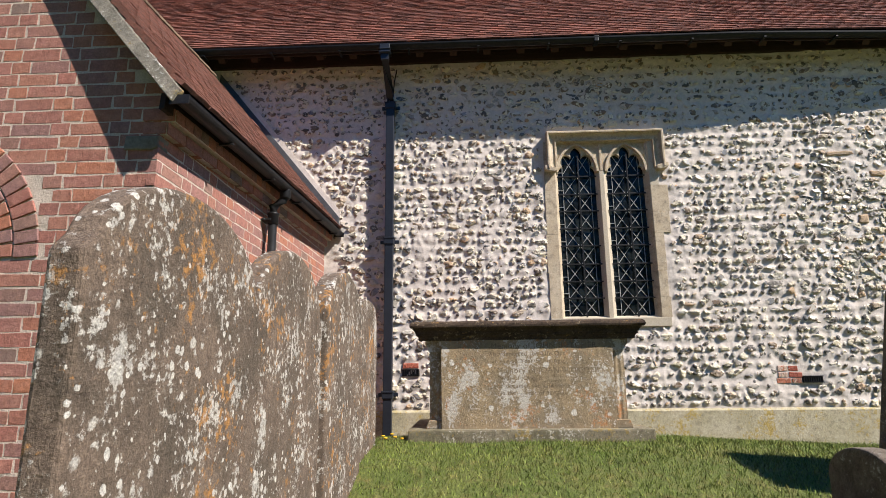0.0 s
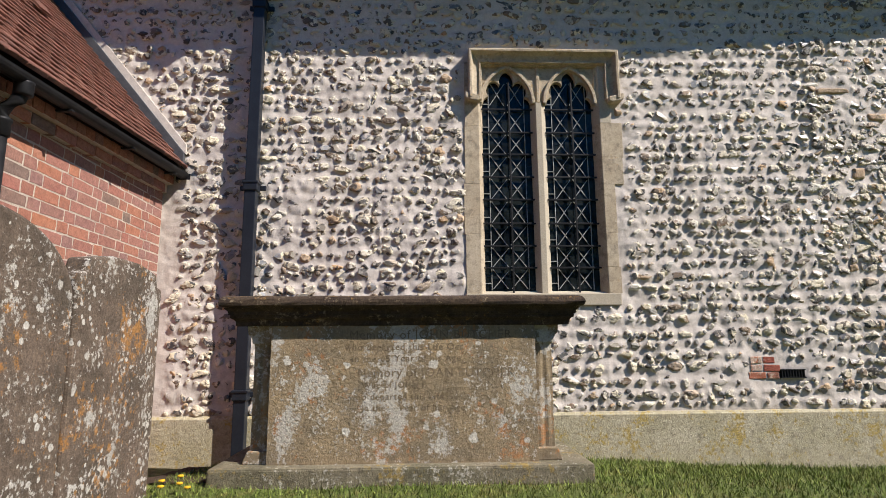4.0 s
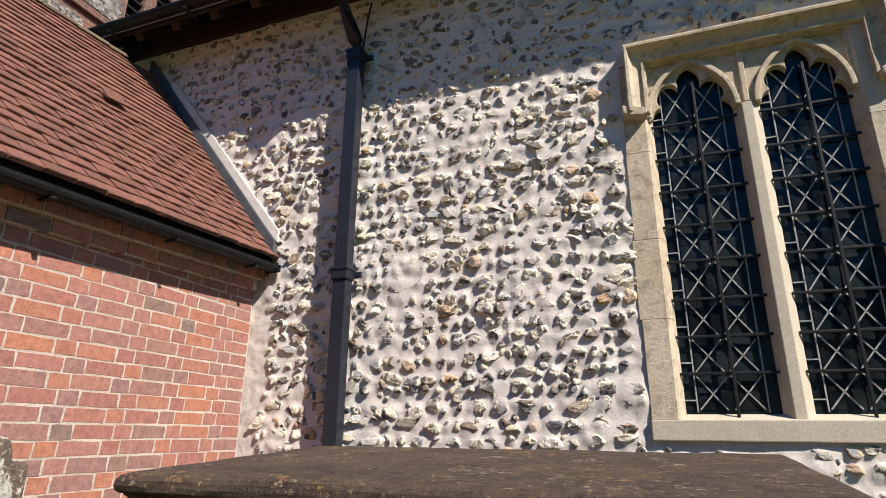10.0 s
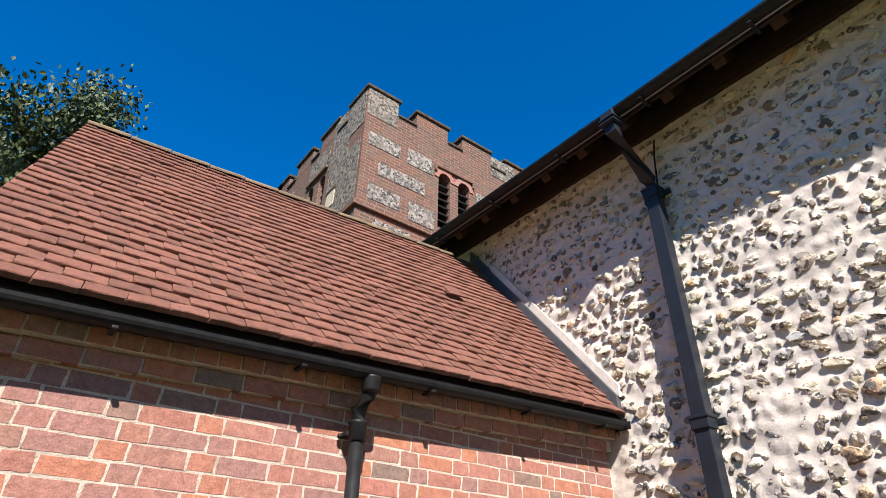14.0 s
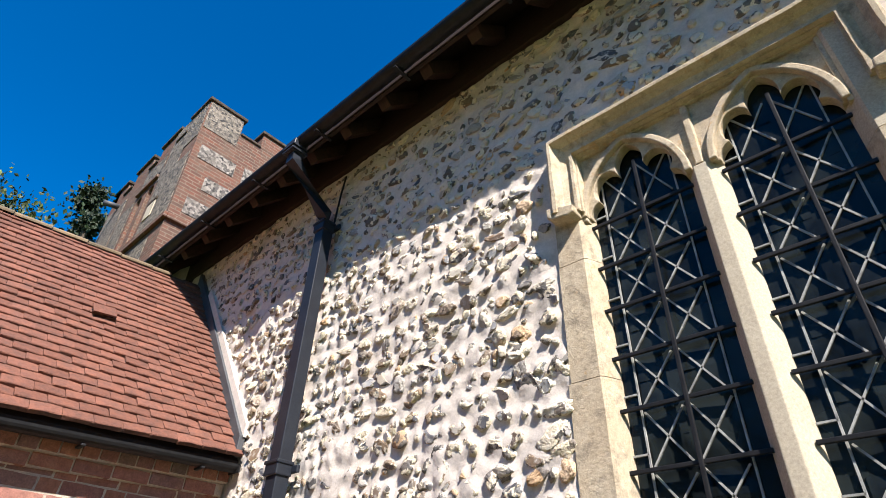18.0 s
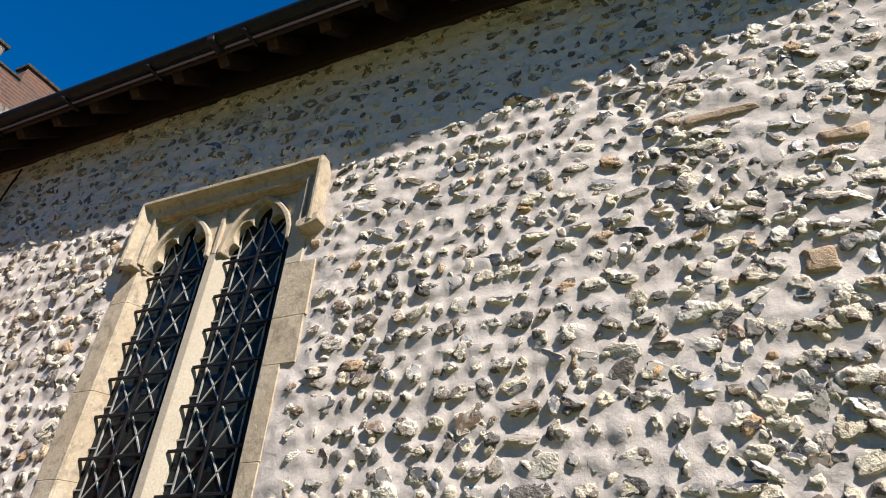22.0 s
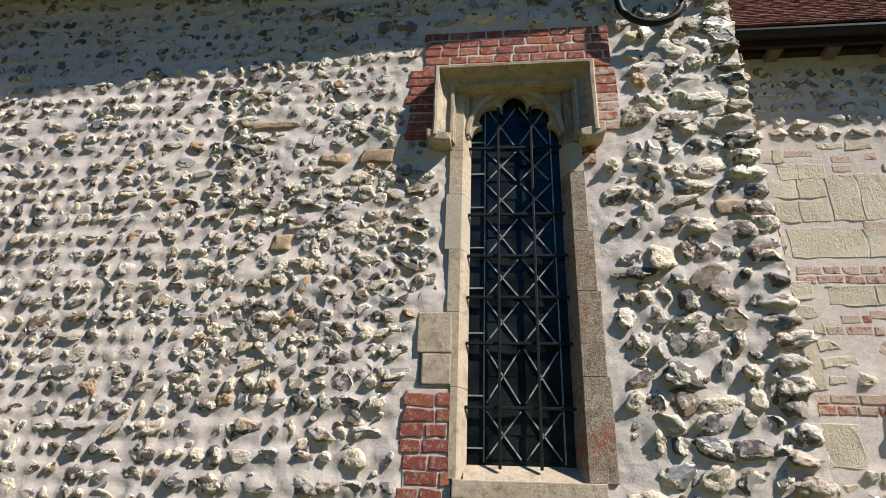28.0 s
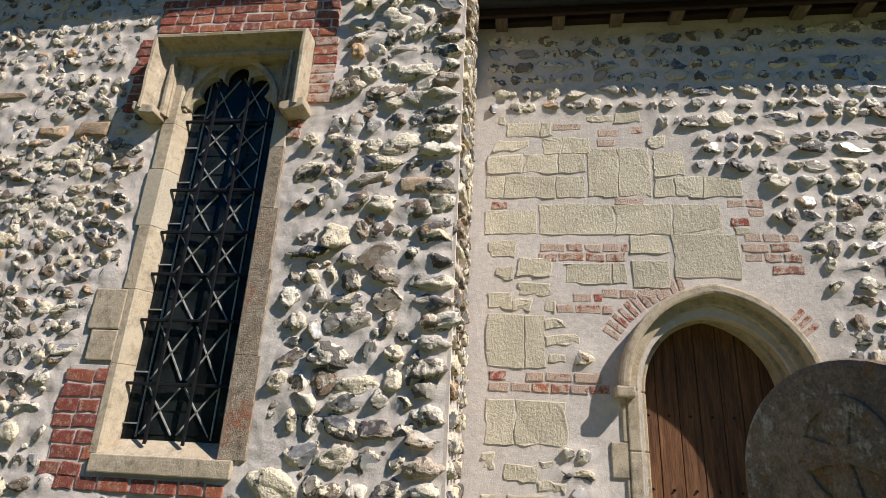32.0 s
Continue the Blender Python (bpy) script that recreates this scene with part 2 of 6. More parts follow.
def lichen_stone(name, base, dark, spots, orange, amount=0.5, grain=0.75, rust=0.58, flecks=0.0, fleck_scale=26, patches=0.0):
    """Weathered stone with crusts of white and orange lichen."""
    n = Nodes(name, 0.95)
    co = n.world_co()
    c = n.mix(n.ramp(n.noise(4, 6, 0.7, co), [(0.38, 0.0), (0.62, 1.0)]), base, dark)
    c = n.mix(n.ramp(n.noise(17, 5, 0.7, co), [(0.5, 0.0), (0.68, 0.8)]), c, tuple(v * 0.45 for v in base))
    w = n.math("ADD", n.math("MULTIPLY", n.noise(42, 6, 0.72, co), 0.62), n.math("MULTIPLY", n.noise(6, 4, 0.6, co), 0.38))
    c = n.mix(n.ramp(w, [(0.62 - 0.1 * amount, 0.0), (0.66 - 0.1 * amount, 0.9)]), c, spots)
    co2 = n.node("VectorMath", 0, {"operation": "ADD"}, i0=co, i1=(3.7, 9.1, 5.3))
    w2 = n.math("ADD", n.math("MULTIPLY", n.noise(26, 5, 0.75, co2), 0.55), n.math("MULTIPLY", n.noise(3.2, 4, 0.6, co2), 0.45))
    c = n.mix(n.ramp(w2, [(rust, 0.0), (rust + 0.05, 0.85)]), c, orange)
    if flecks:
        d = n.math("ADD", n.voronoi(fleck_scale, co), n.math("MULTIPLY", n.noise(60, 4, 0.7, co), 0.35))
        size = n.math("MULTIPLY", n.ramp(n.noise(5, 4, 0.65, co2), [(0.44, 0.25), (0.64, 1.0)]), flecks * 0.6)
        c = n.mix(n.ramp(n.math("SUBTRACT", d, size), [(0.0, 1.0), (0.04, 0.0)]), c, spots)
    if patches:
        tall = n.node("Mapping", 0, Vector=co2, Scale=(1.0, 1.0, 0.5))
        w3 = n.math("ADD", n.math("MULTIPLY", n.noise(5.5, 3, 0.55, tall), 0.62), n.math("MULTIPLY", n.noise(34, 6, 0.75, co), 0.38))
        c = n.mix(n.ramp(w3, [(0.60 - 0.06 * patches, 0.0), (0.625 - 0.06 * patches, 0.85)]), c, tuple(0.9 * v for v in spots))
        rosette = n.math("ADD", n.voronoi(7, co2), n.math("MULTIPLY", n.noise(45, 4, 0.7, co), 0.22))
        c = n.mix(n.ramp(rosette, [(0.20, 0.85), (0.24, 0.0)]), c, spots)
    f = n.noise(150, 4, 0.8, co)
    c = n.mix(grain, c, n.mix(1.0, c, n.ramp(f, [(0.3, 0.35), (0.7, 1.4)]), "MULTIPLY"))
    g = n.noise(48, 6, 0.75, co)
    c = n.mix(0.55 * grain, c, n.mix(1.0, c, n.ramp(g, [(0.35, 0.4), (0.65, 1.4)]), "MULTIPLY"))
    return n.done(c, n.math("ADD", n.math("MULTIPLY", f, 0.5), n.math("ADD", w, g)), 0.2 + 0.8 * grain, 0.010)


def grass_material(name, blades):
    n = Nodes(name, 0.7, 0, 0.25)
    co = n.world_co()
    c = n.mix(n.ramp(n.noise(2.2, 5, 0.6, co), [(0.35, 0.0), (0.65, 1.0)]), (0.100, 0.145, 0.026), (0.155, 0.185, 0.042))
    c = n.mix(n.ramp(n.noise(11, 5, 0.7, co), [(0.5, 0.0), (0.72, 0.85)]), c, (0.23, 0.19, 0.065))
    if blades:
        c = n.mix(1.0, c, n.ramp(n.node("NewGeometry", "Random Per Island"), [(0.0, 0.4), (0.7, 1.2), (1.0, 2.0)]), "MULTIPLY")
        return n.done(c)
    c = n.mix(0.3, c, (0.07, 0.06, 0.03))
    c = n.mix(0.6, c, n.mix(1.0, c, n.ramp(n.noise(45, 5, 0.75, co), [(0.35, 0.35), (0.65, 1.6)]), "MULTIPLY"))
    return n.done(c, n.noise(60, 5, 0.8, co), 0.8, 0.02)


def tower_material():
    """Far brickwork: courses and joints in the material."""
    n = Nodes("tower_brick", 0.95)
    co = n.world_co()
    sep = n.t.nodes.new("ShaderNodeSeparateXYZ")
    n.t.links.new(co, sep.inputs[0])
    u = n.math("ADD", sep.outputs[0], sep.outputs[1])
    comb = n.t.nodes.new("ShaderNodeCombineXYZ")
    n.t.links.new(u, comb.inputs[0]), n.t.links.new(sep.outputs[2], comb.inputs[1])
    bt = n.t.nodes.new("ShaderNodeTexBrick")
    n.t.links.new(comb.outputs[0], bt.inputs["Vector"])
    for k, v in (("Color1", (0.16, 0.064, 0.042, 1)), ("Color2", (0.085, 0.05, 0.038, 1)), ("Mortar", (0.195, 0.155, 0.12, 1)), ("Scale", 1.0), ("Mortar Size", 0.008), ("Brick Width", 0.23), ("Row Height", 0.078), ("Bias", -0.1)):
        bt.inputs[k].default_value = v
    c = n.mix(n.ramp(n.noise(1.1, 5, 0.65, co), [(0.45, 0.0), (0.7, 0.7)]), bt.outputs[0], (0.13, 0.10, 0.075))
    c = n.mix(n.ramp(n.noise(9, 5, 0.7, co), [(0.46, 0.0), (0.7, 0.6)]), c, (0.075, 0.055, 0.042))
    return n.done(c, bt.outputs[1], 0.4, -0.01)


def flint_far_material(name, pale):
    n = Nodes(name, 0.8)
    co = n.world_co()
    v = n.voronoi(21, n.node("VectorMath", 0, {"operation": "ADD"}, i0=co, i1=n.node("VectorMath", 0, {"operation": "SCALE"}, i0=n.noise(14, 3, 0.6, co, 1), Scale=0.05)), "Color")
    c = n.ramp(v, [(0.25, (0.04, 0.038, 0.036)), (0.4, tuple(0.7 * q for q in pale)), (0.52, pale), (0.63, (0.07, 0.065, 0.06)), (0.74, tuple(1.2 * q for q in pale))])
    g = n.noise(40, 5, 0.75, co)
    c = n.mix(n.ramp(g, [(0.52, 0.0), (0.68, 0.45)]), c, pale)
    c = n.mix(n.ramp(n.noise(2.6, 5, 0.65, co), [(0.5, 0.0), (0.7, 0.6)]), c, (0.14, 0.12, 0.10))
    return n.done(c, g, 0.8, 0.03)


def wood_material(name, a, b, stretch=(18, 18, 1.2)):
    n = Nodes(name, 0.75)
    mp = n.node("Mapping", 0, Vector=n.world_co(), Scale=stretch)
    g = n.noise(2.0, 6, 0.65, mp)
    c = n.mix(n.ramp(g, [(0.3, 0.0), (0.7, 1.0)]), a, b)
    f = n.noise(9, 5, 0.7, mp)
    c = n.mix(0.6, c, n.mix(1.0, c, n.ramp(f, [(0.35, 0.3), (0.65, 1.3)]), "MULTIPLY"))
    return n.done(c, f, 0.5, 0.004)


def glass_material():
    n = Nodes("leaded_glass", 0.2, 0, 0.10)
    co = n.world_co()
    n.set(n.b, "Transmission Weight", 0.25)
    # near-black base with faint greenish patches puts the dark reflections into the colour
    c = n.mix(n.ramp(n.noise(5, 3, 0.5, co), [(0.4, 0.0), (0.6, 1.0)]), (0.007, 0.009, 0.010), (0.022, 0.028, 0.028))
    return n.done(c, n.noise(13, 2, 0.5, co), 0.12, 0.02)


MORTAR = mortar_material()
FLINT, FLINT_ISLE = flint_material("flint", "object"), flint_material("flint_small", "island")
FLINT_CORE, FLINT_CORE_ISLE = flint_core_material("flint_core", "object"), flint_core_material("flint_core_small", "island")
RED_BRICK, FADED_BRICK, DEEP_RED = smeared_brick("soft_red_brick", 0.60), smeared_brick("faded_brick", 0.47), deep_red_brick()
BRICK, BRICK_ISLE = brick_material("red_brick", "object"), brick_material("red_brick_row", "island")
POINTING = mottled("brick_mortar", (0.60, 0.51, 0.42), (0.44, 0.37, 0.30), 9, 110, 0.9, 0.012)
TILE, TILE_ISLE = (mottled(nm, (0.19, 0.078, 0.052), (0.125, 0.060, 0.045), 16, 70, 0.8, 0.01, random_by=rb, amount=0.17) for nm, rb in (("clay_tile", "object"), ("clay_tile_row", "island")))
OLD_TILE = mottled("old_clay_tile", (0.19, 0.066, 0.043), (0.13, 0.053, 0.038), 4, 40, 0.6, 0.008, random_by="island", amount=0.4)
SANDSTONE = mottled("sandstone", (0.48, 0.37, 0.25), (0.37, 0.25, 0.16), 14, 60, 0.8, 0.012, random_by="object", amount=0.2)
FRAME_STONE = lichen_stone("frame_limestone", (0.51, 0.43, 0.315), (0.43, 0.35, 0.245), (0.58, 0.52, 0.41), (0.45, 0.31, 0.17), 0.25, 0.3)
WORN_STONE = lichen_stone("worn_jamb_stone", (0.40, 0.335, 0.25), (0.31, 0.25, 0.18), (0.50, 0.455, 0.37), (0.36, 0.15, 0.085), 0.5, 0.9, 0.52)
NEW_STONE = mottled("new_limestone", (0.47, 0.415, 0.32), (0.41, 0.355, 0.27), 4, 120, 0.25, 0.003)
ASHLAR = chalk_material()
RENDER = lichen_stone("plinth_render", (0.47, 0.42, 0.30), (0.38, 0.34, 0.22), (0.53, 0.48, 0.37), (0.38, 0.27, 0.06), 0.2, 0.5, 0.53)
IRON = mottled("black_iron", (0.008, 0.008, 0.009), (0.016, 0.016, 0.017), 20, 120, 0.3, 0.002, rough=0.5, spec=0.22)
PIPE = mottled("painted_pipe", (0.011, 0.0135, 0.020), (0.016, 0.020, 0.028), 6, 90, 0.15, 0.002, rough=0.45, spec=0.35)
LEAD = mottled("lead_sheet", (0.045, 0.048, 0.055), (0.07, 0.074, 0.08), 9, 70, 0.3, 0.003, rough=0.6, spec=0.5)
CAME = mottled("lead_came", (0.40, 0.40, 0.375), (0.18, 0.18, 0.175), 22, 150, 0.2, 0.001, rough=0.5)
GLASS = glass_material()
DARK_WOOD = wood_material("eaves_timber", (0.02, 0.011, 0.008), (0.038, 0.02, 0.014), (3, 18, 18))
RAFTER = wood_material("rafter_oak", (0.06, 0.03, 0.02), (0.03, 0.016, 0.011), (18, 3, 3))
# paler copy of the rafter timber, with light on the feet in its colour
LIT_WOOD = wood_material("lit_rafter_end", (0.20, 0.15, 0.11), (0.12, 0.09, 0.065), (18, 2, 18))
DOOR_WOOD = wood_material("oak_boards", (0.23, 0.105, 0.045), (0.06, 0.026, 0.013))
TOMB_STONE = lichen_stone("tomb_stone", (0.34, 0.255, 0.15), (0.22, 0.175, 0.115), (0.55, 0.51, 0.44), (0.40, 0.18, 0.07), 0.7, 0.4, 0.55, 0.8, 11, 0.85)
BASE_STONE = lichen_stone("mossy_base_stone", (0.24, 0.205, 0.14), (0.15, 0.135, 0.085), (0.46, 0.43, 0.36), (0.30, 0.21, 0.06), 0.6, 0.6, 0.55)
DARK_STONE = lichen_stone("tomb_slab_stone", (0.055, 0.038, 0.027), (0.09, 0.062, 0.04), (0.26, 0.20, 0.13), (0.26, 0.15, 0.05), 0.5)
GRAVE_STONE = lichen_stone("headstone", (0.185, 0.135, 0.098), (0.105, 0.082, 0.06), (0.56, 0.53, 0.47), (0.42, 0.20, 0.055), 0.75, 0.75, 0.55, 0.9, 26, 0.3)
GREY_STONE = lichen_stone("grey_headstone", (0.22, 0.18, 0.135), (0.12, 0.10, 0.08), (0.40, 0.39, 0.34), (0.25, 0.18, 0.08), 0.3)
GRASS_GROUND, GRASS_BLADE = grass_material("turf", False), grass_material("grass_blade", True)
TOWER, FLINT_FAR, FLINT_DARK = tower_material(), flint_far_material("flint_panel", (0.27, 0.245, 0.21)), flint_far_material("weathered_flint_panel", (0.22, 0.19, 0.15))
CROSS_STONE = lichen_stone("cross_headstone", (0.42, 0.325, 0.235), (0.28, 0.215, 0.16), (0.56, 0.51, 0.42), (0.34, 0.20, 0.09), 0.6, 0.7, 0.55, 0.5, 20, 0.4)
COPING = mottled("weathered_coping", (0.14, 0.115, 0.085), (0.25, 0.22, 0.17), 7, 40, 0.6, 0.02)
VERGE = lichen_stone("lichened_verge", (0.30, 0.27, 0.22), (0.20, 0.18, 0.145), (0.52, 0.50, 0.45), (0.34, 0.24, 0.08), 0.7)
RIDGE = mottled("mossy_ridge_tile", (0.20, 0.14, 0.085), (0.13, 0.105, 0.07), 9, 50, 0.6, 0.01, random_by="object", amount=0.2)
CAP = mottled("tower_coping", (0.045, 0.032, 0.025), (0.09, 0.07, 0.05), 9, 40, 0.8, 0.03)
GRAVEL = mottled("gravel_dirt", (0.26, 0.20, 0.13), (0.16, 0.12, 0.08), 20, 120, 0.9, 0.02)
DARK_GROUND = mottled("dark_brown_ground", (0.045, 0.028, 0.018), (0.09, 0.06, 0.035), 16, 90, 0.9, 0.02)
BARK = mottled("bark", (0.10, 0.08, 0.06), (0.05, 0.04, 0.03), 8, 60)
LIGHT_LEAF = mottled("light_leaf", (0.15, 0.17, 0.035), (0.08, 0.105, 0.025), 3, 30, 0.1, 0.002, rough=0.55, random_by="island", amount=0.5)
LEAF = mottled("leaf", (0.055, 0.075, 0.018), (0.028, 0.042, 0.012), 3, 30, 0.1, 0.002, rough=0.55, random_by="island", amount=0.5)
DARK_LEAF = mottled("dark_leaf", (0.02, 0.038, 0.012), (0.012, 0.022, 0.01), 3, 30, 0.1, 0.002, rough=0.6, random_by="island", amount=0.5)
# near-black colour standing in for unlit space behind openings
BLACK = mottled("unlit_interior_black", (0.012, 0.012, 0.012), (0.02, 0.02, 0.02), 3, 30)
YELLOW = mottled("yellow_petal", (0.7, 0.42, 0.02), (0.6, 0.33, 0.02), 20, 80)
LETTER = mottled("cut_letter", (0.15, 0.11, 0.068), (0.24, 0.185, 0.12), 14, 90)

# ---- mesh helpers ----


def thing(name, label="", category="", group="", kind="", m=None):
    ob = new(name)
    ob.empty_display_size = 0.2
    if m is not None:
        ob.matrix_world = m
    return tagged(ob, label, category, group, kind)


def link(name, me, parent=None, label="", m=None):
    ob = new(name, me)
    if parent is not None:
        ob.parent = parent
    if m is not None:
        ob.matrix_basis = m
    return tagged(ob, label)


def finish(bm, name, material, smooth=False):
    bmesh.ops.recalc_face_normals(bm, faces=bm.faces)
    me = bpy.data.meshes.new(name)
    bm.to_mesh(me), bm.free()
    me.materials.append(material)
    if smooth:
        me.shade_smooth()
    return me


def part(name, bm, material, parent=None, label="", smooth=False):
    return link(name, finish(bm, name, material, smooth), parent, label)


def raw(name, verts, faces, material, parent=None, label="", smooth=False):
    me = bpy.data.meshes.new(name)
    me.from_pydata([tuple(v) for v in verts], [], [tuple(f) for f in faces])
    me.materials.append(material)
    if smooth:
        me.shade_smooth()
    return link(name, me, parent, label)


def box_into(bm, x0, x1, y0, y1, z0, z1, bevel=0.0, m=None):
    r = bmesh.ops.create_cube(bm, size=1.0)
    vs = r["verts"]
    for v in vs:
        v.co = Vector(((x0 + x1) / 2 + v.co.x * (x1 - x0), (y0 + y1) / 2 + v.co.y * (y1 - y0), (z0 + z1) / 2 + v.co.z * (z1 - z0)))
    if bevel:
        es = list({e for v in vs for e in v.link_edges})
        out = bmesh.ops.bevel(bm, geom=es, offset=bevel, segments=2, affect="EDGES", profile=0.6)
        vs = list({v for f in out["faces"] for v in f.verts} | {v for v in vs if v.is_valid})
    if m is not None:
        bmesh.ops.transform(bm, matrix=m, verts=vs)
    return vs


def box(name, x0, x1, y0, y1, z0, z1, material, parent=None, label="", bevel=0.0, m=None):
    bm = bmesh.new()
    box_into(bm, x0, x1, y0, y1, z0, z1, bevel, m)
    return part(name, bm, material, parent, label)


def prism(name, outer, holes, axis, a, b, material, parent=None, label="", bevel=0.0):
    """A flat plate of the outline outer with holes, from a to b along the axis. Outlines are (u, v): (x, z) for y, (y, z) for x, (x, y) for z."""
    bm = bmesh.new()

    def at(u, v, w):
        return {"y": (u, w, v), "x": (w, u, v), "z": (u, v, w)}[axis]

    edges = []
    for ring in (outer, *holes):
        vs = [bm.verts.new(at(u, v, a)) for u, v in ring]
        edges += [bm.edges.new((vs[i], vs[(i + 1) % len(vs)])) for i in range(len(vs))]
    out = bmesh.ops.triangle_fill(bm, edges=edges, use_beauty=True, use_dissolve=False)
    faces = [f for f in out["geom"] if isinstance(f, bmesh.types.BMFace)]
    ex = bmesh.ops.extrude_face_region(bm, geom=faces)
    shift = Vector(at(0, 0, b)) - Vector(at(0, 0, a))
    bmesh.ops.translate(bm, vec=shift, verts=[g for g in ex["geom"] if isinstance(g, bmesh.types.BMVert)])
    if bevel:
        sharp = [e for e in bm.edges if len(e.link_faces) == 2 and e.calc_face_angle(0) > 0.6]
        bmesh.ops.bevel(bm, geom=sharp, offset=bevel, segments=2, affect="EDGES", profile=0.5)
    return part(name, bm, material, parent, label)


def sweep(name, path, section, material, parent=None, label="", closed_section=True, smooth=False):
    """A section (list of (side, up) offsets) carried along a list of points."""
    pts = [Vector(p) for p in path]
    verts, faces = [], []
    k = len(section)
    for i, p in enumerate(pts):
        d0 = (pts[i] - pts[i - 1]).normalized() if i else (pts[1] - pts[0]).normalized()
        d1 = (pts[i + 1] - pts[i]).normalized() if i < len(pts) - 1 else d0
        d = (d0 + d1).normalized()
        ref = Vector((0, 0, 1)) if abs(d0.z) < 0.9 else Vector((0, -1, 0))
        side = d.cross(ref).normalized()
        up = side.cross(d).normalized()
        stretch = 1 / max(0.5, d.dot(d1))
        for u, v in section:
            verts.append(p + side * u * stretch + up * v * stretch)
    for i in range(len(pts) - 1):
        for j in range(k):
            q = (j + 1) % k
            if j == k - 1 and not closed_section:
                continue
            faces.append((i * k + j, i * k + q, (i + 1) * k + q, (i + 1) * k + j))
    if closed_section:
        faces += [tuple(range(k)), tuple(reversed(range((len(pts) - 1) * k, len(pts) * k)))]
    bm = bmesh.new()
    bv = [bm.verts.new(v) for v in verts]
    for f in faces:
        bm.faces.new([bv[i] for i in f])
    return part(name, bm, material, parent, label, smooth)


def ring_section(r, n=12):
    return [(r * math.cos(2 * math.pi * i / n), r * math.sin(2 * math.pi * i / n)) for i in range(n)]


def rect_section(w, h):
    return [(-w / 2, -h / 2), (w / 2, -h / 2), (w / 2, h / 2), (-w / 2, h / 2)]


def lathe(name, profile, centre, material, parent=None, label="", n=20):
    verts, faces = [], []
    for r, z in profile:
        for i in range(n):
            a = 2 * math.pi * i / n
            verts.append((centre[0] + r * math.cos(a), centre[1] + r * math.sin(a), centre[2] + z))
    for k in range(len(profile) - 1):
        for i in range(n):
            j = (i + 1) % n
            faces.append((k * n + i, k * n + j, (k + 1) * n + j, (k + 1) * n + i))
    faces += [tuple(reversed(range(n))), tuple(range((len(profile) - 1) * n, len(profile) * n))]
    return raw(name, verts, faces, material, parent, label, True)


# ---- ground ----


def ground_z(x, y):
    crest = 0.2 - 0.1 * min(1.0, max(0.0, (x - 0.5) / 2.0))
    knots = [(-40, -1.6), (-9, -0.75), (-6.8, -0.52), (-5.0, -0.26), (-3.6, 0.0), (-2.6, crest + 0.02), (-2.0, crest + 0.04), (-1.3, crest), (-0.75, -0.02), (-0.42, -0.19), (0.0, -0.21), (40, 0.3)]
    for (a, u), (b, v) in zip(knots, knots[1:]):
        if y <= b:
            k = max(0.0, (y - a) / (b - a))
            k = k * k * (3 - 2 * k) if a > -9 else k
            return u + (v - u) * k + 0.018 * noise.noise((x * 1.3, y * 1.3, 0)) + 0.006 * noise.noise((x * 7, y * 7, 2))
    return 0.3


def build_ground():
    def lines(lo, hi, step, far):
        mid = list(np.arange(lo, hi, step))
        return [-far, -0.4 * far, -60, -30, lo - 6] + mid + [hi + 6, 30, 60, 0.4 * far, far]

    xs, ys = lines(-4.0, 9.0, 0.11, 900), lines(-8.0, 1.2, 0.09, 900)
    verts = [(x, y, ground_z(x, y)) for y in ys for x in xs]
    nx = len(xs)
    faces = [(j * nx + i, j * nx + i + 1, (j + 1) * nx + i + 1, (j + 1) * nx + i) for j in range(len(ys) - 1) for i in range(nx - 1)]
    ob = raw("ground", verts, faces, GRASS_GROUND, None, "", True)
    tagged(ob, "sloping churchyard turf of short green grass with worn patches", "ground", "", "structure")


build_ground()

# ---- nave wall ----
NAVE = (-8.2, 6.47)
NAVE_TOP = 5.1
WIN1 = (-0.005, 1.38, 1.275, 3.60)
WIN2 = (4.73, 5.47, 1.175, 3.62)
rng = random.Random(7)


def in_box(x, z, b, pad=0.0):
    return b[0] - pad < x < b[1] + pad and b[2] - pad < z < b[3] + pad


